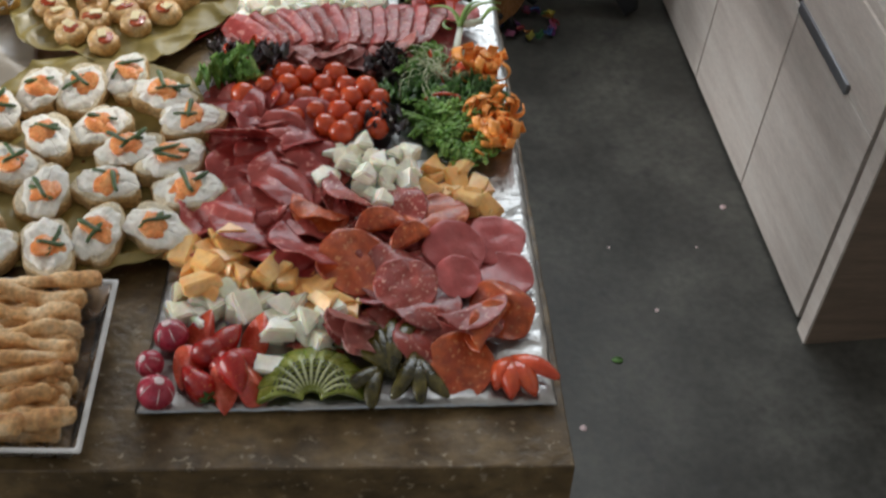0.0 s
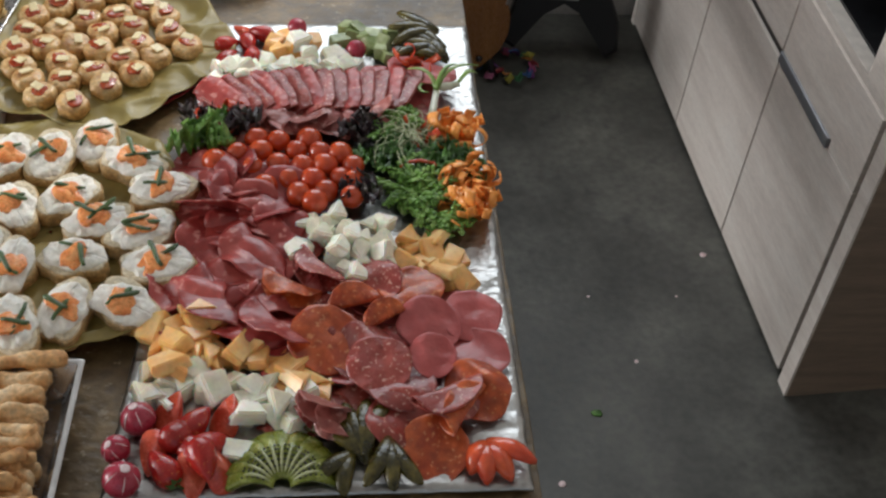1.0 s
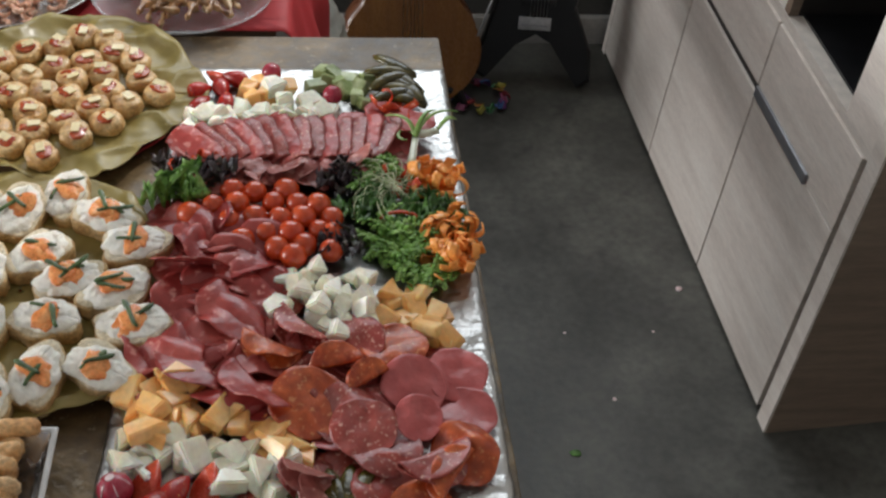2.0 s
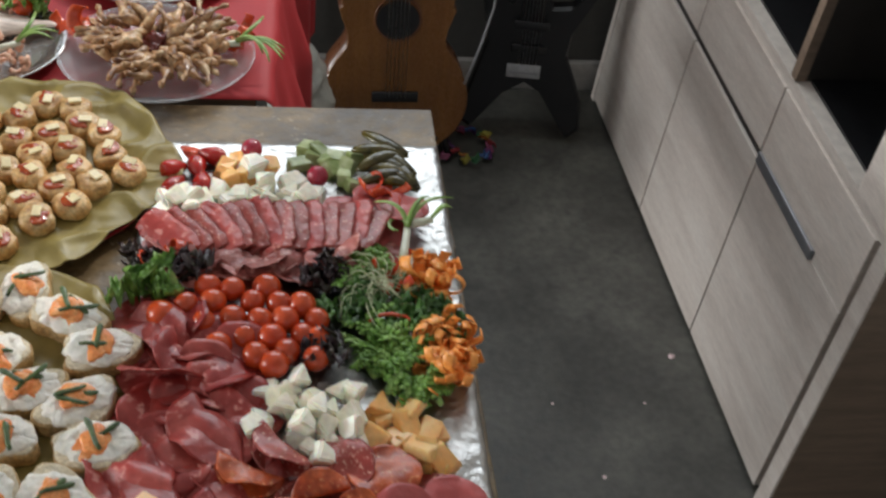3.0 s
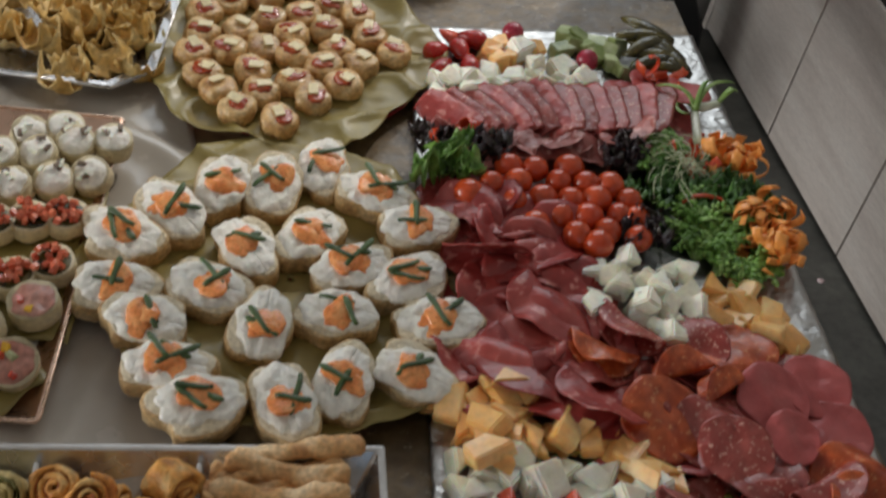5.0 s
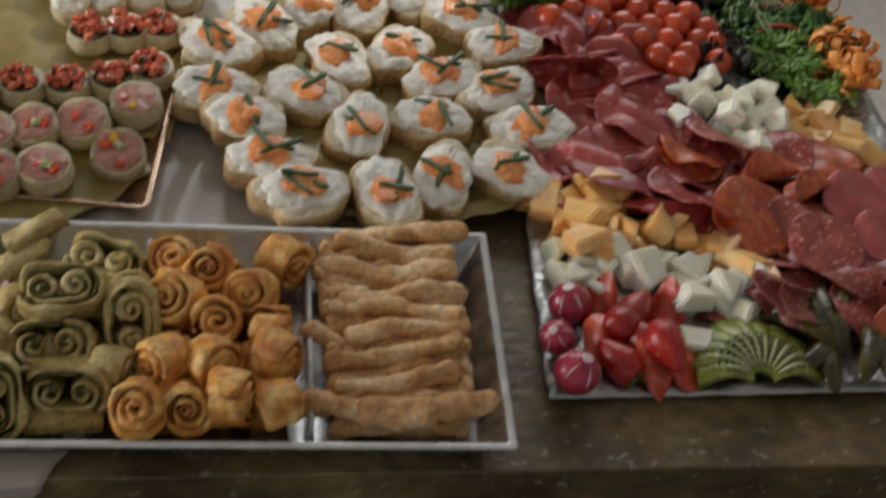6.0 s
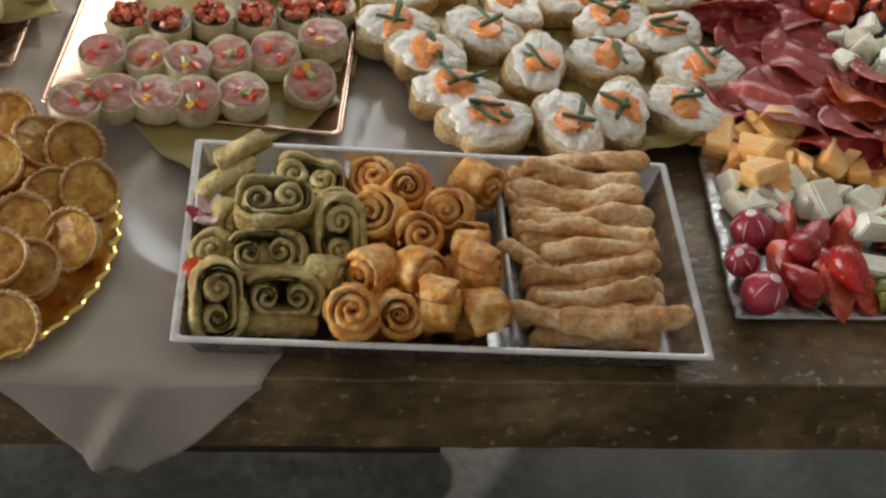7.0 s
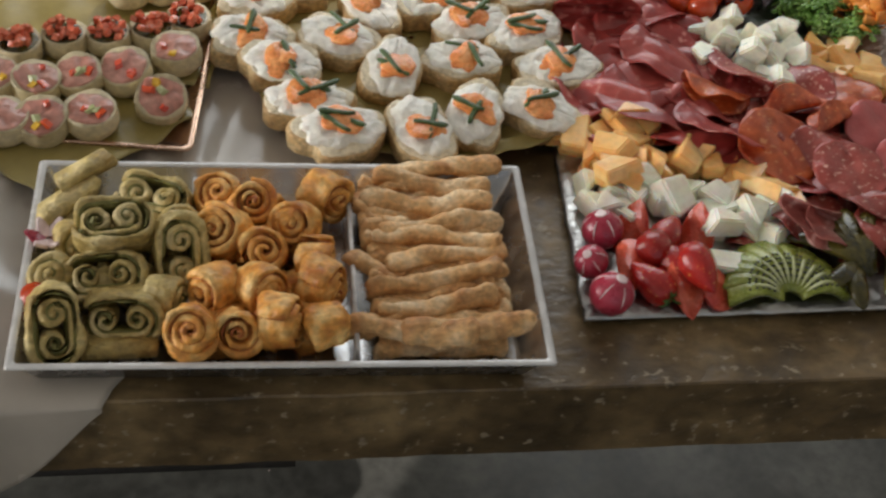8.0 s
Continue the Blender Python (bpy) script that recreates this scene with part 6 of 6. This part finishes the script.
guitar = thing("acoustic_guitar", "honey-coloured acoustic guitar on a floor stand", "guitar", m=GM)
out = guitar_outline()
part("soundboard", loft([[(x * k, .22 + (y - .22) * k, z) for x, y in out] for k, z in ((.97, -.002), (1, -.0005), (1, .001), (.985, .003))]), M["guitar_top"], guitar, "honey spruce top", smooth=False)
part("sides", loft([[(x * k, .22 + (y - .22) * k, z) for x, y in out] for k, z in ((.98, -.085), (1.0, -.080), (1.0, -.0025))]), M["guitar_side"], guitar, "dark reddish sides")
# no opening is cut: a black disc paints the dark inside of the hole
part("soundhole", puck([(.043 * math.cos(a), .292 + .040 * math.sin(a)) for a in (2 * math.pi * i / 40 for i in range(40))], .0032, .0042, .0003), M["black_gloss"], guitar, "round black disc for the shaded soundhole", smooth=False)
part("rosette", tube([(.045 * math.cos(a), .295 + .045 * math.sin(a), .0035) for a in (2 * math.pi * i / 48 for i in range(49))], .0024, 6, flat=.4), M["guitar_side"], guitar, "dark ring inlay")
part("bridge", box(-.047, .047, .118, .140, .003, .011, .002), M["black_gloss"], guitar, "black bridge")
part("fretboard", box(-.026, .026, .335, .74, .0035, .010, .001), M["black_gloss"], guitar, "dark fretboard")
part("neck", box(-.024, .024, .42, .74, -.016, .003, .006), M["guitar_side"], guitar)
part("headstock", box(-.034, .034, .742, .88, -.010, .006, .003), M["guitar_side"], guitar)
for k in range(6):
    part("string", tube([(-.020 + .008 * k, .13, .0125), (-.019 + .0076 * k, .5, .0125), (-.018 + .0072 * k, .74, .011)], .0006, 5), M["steel_string"], guitar)
stand = thing("guitar_stand", "black tubular guitar stand", "stand", m=pose(-0.012, 1.70, 0))
for sx in (-1, 1):
    part("leg", tube([(sx * .02, .10, .30), (sx * .10, .02, .06), (sx * .12, -.02, .008)], .008, 8), M["black_gloss"], stand)
    part("arm", tube([(sx * .085, .06, .050), (sx * .085, -.01, .046), (sx * .085, -.020, .058)], .006, 8), M["black_gloss"], stand)
part("leg", tube([(0, .10, .30), (0, .16, .12), (0, .20, .008)], .008, 8), M["black_gloss"], stand)
part("crossbar", tube([(-.087, .06, .050), (0, .075, .055), (.087, .06, .050)], .007, 8), M["black_gloss"], stand)

VM = pose(0.258, 1.752, 0.012, 80, 0, -6)
electric = thing("electric_guitar", "black pointed electric guitar leaning on the wall", "guitar", m=VM)
V_OUT = [(.0, .125), (.035, .105), (.105, .0), (.130, .022), (.125, .090), (.082, .190), (.088, .245), (.132, .330), (.120, .338), (.080, .300), (.040, .295), (.030, .335), (-.030, .335), (-.045, .300), (-.090, .350), (-.105, .390), (-.118, .385), (-.100, .290), (-.085, .215), (-.110, .120), (-.135, .030), (-.105, .012), (-.045, .095)]
part("body", loft([[(x * k, .17 + (y - .17) * k, z) for x, y in V_OUT] for k, z in ((.95, -.040), (1, -.034), (1, -.008), (.95, 0))]), M["black_gloss"], electric, "black pointed body", smooth=False)
part("neck", box(-.024, .024, .25, .80, -.006, .010, .003), M["black_gloss"], electric)
part("pickup", box(-.036, .036, .195, .213, 0, .008, .002), M["black_gloss"], electric)
part("pickup", box(-.036, .036, .250, .268, .0105, .014, .001), M["black_gloss"], electric)
part("label", box(-.040, .030, .138, .168, .0005, .004, .001), M["label_grey"], electric, "pale grey sticker plate")
part("scroll_lines", box(-.034, .024, .148, .151, .0042, .0048), M["handle_metal"], electric, "dark printed line", smooth=False)
for k in range(6):
    part("string", tube([(-.017 + .007 * k, .17, .013), (-.017 + .007 * k, .8, .014)], .0005, 4), M["steel_string"], electric)

thing("cable", "thin pale grey cable looped beside the guitar", "cable", bm=tube([(.128, 1.706, .66), (.150, 1.712, .56), (.168, 1.712, .46), (.165, 1.706, .36), (.146, 1.700, .27), (.122, 1.690, .19)], .0022, 6), material=M["label_grey"])

# coloured garland on the floor, bag and cable under the far table
garland = thing("paper_garland", "small rainbow paper garland lying on the floor", "garland", m=pose(0.145, 1.715, 0.004))
COL = [(.45, .03, .04), (.70, .25, .03), (.62, .55, .06), (.06, .30, .10), (.05, .16, .45), (.25, .05, .30), (.55, .10, .25)]
for k in range(21):
    mat = "garland_%s" % ("red orange yellow green blue violet pink".split()[k % 7])
    if mat not in M:
        c = COL[k % 7]
        M[mat] = surface(mat, [tuple(v * .25 for v in c), tuple(v * .45 for v in c)], 30, 3, .5, .1)
    a = 2 * math.pi * k / 21

    def f(u, v):
        return (.016 * (u - .5) + .004 * math.sin(v * 5), .020 * (v - .5), .006 + .010 * math.sin(u * 3 + k) ** 2)
    part("paper_flap", sheet(6, 5, f, .0006), M[mat], garland, m=pose(.052 * math.cos(a) + R.uniform(-.01, .01), .044 * math.sin(a) + R.uniform(-.01, .01), R.uniform(0, .012), R.uniform(-20, 50), R.uniform(-30, 30), math.degrees(a)))
thing("plastic_bag", "crumpled pale plastic bag beside the red cloth", "bag", m=pose(-.205, 1.62, 0.165), bm=wobble(ball(.055, .075, .165, .02, 14, 3, 5), .010, 45, 5), material=M["plastic_bag"])
thing("cable", "thin black cable hanging by the wall", "cable", bm=tube([(-.20, 1.935, .72), (-.205, 1.934, .5), (-.195, 1.932, .30), (-.21, 1.92, .12), (-.17, 1.88, .006), (-.05, 1.87, .006)], .004, 6), material=M["black_gloss"])

# crumbs and scraps on the floor
SCRAP = mesh_of("crumb", ball(.006, .005, .002, .002, 200, 2, 2), M["radish_flesh"])
for x, y, s in ((.471, 1.130, 1.3), (.301, .861, .8), (.14, .60, 1.2), (.235, 1.02, .5), (.40, 1.02, .5)):
    thing("crumb", "small pale crumb on the concrete floor", "crumb", "crumbs on the floor", m=turned(x, y, .001, x * 900) @ Matrix.Scale(s, 4), bm=SCRAP)
for k in range(26):
    thing("crumb", "tiny pale speck on the concrete floor", "crumb", "crumbs on the floor", m=turned(R.uniform(-1.0, -.35), R.uniform(-.1, .75), .001, R.uniform(0, 360)) @ Matrix.Scale(R.uniform(.15, .45), 4), bm=SCRAP)
thing("green_paper", "scrap of crumpled green paper on the floor", "paper", m=pose(.47, .30, .018), bm=wobble(ball(.035, .03, .018, .01, 50, 2, 4), .006, 120, 3), material=M["mint_paper"])
thing("leaf_scrap", "small green leaf scrap on the floor", "leaf", m=pose(.215, .745, .002), bm=wobble(ball(.010, .007, .002, .003, 150, 2, 2), .002, 200, 1), material=M["leaf"])
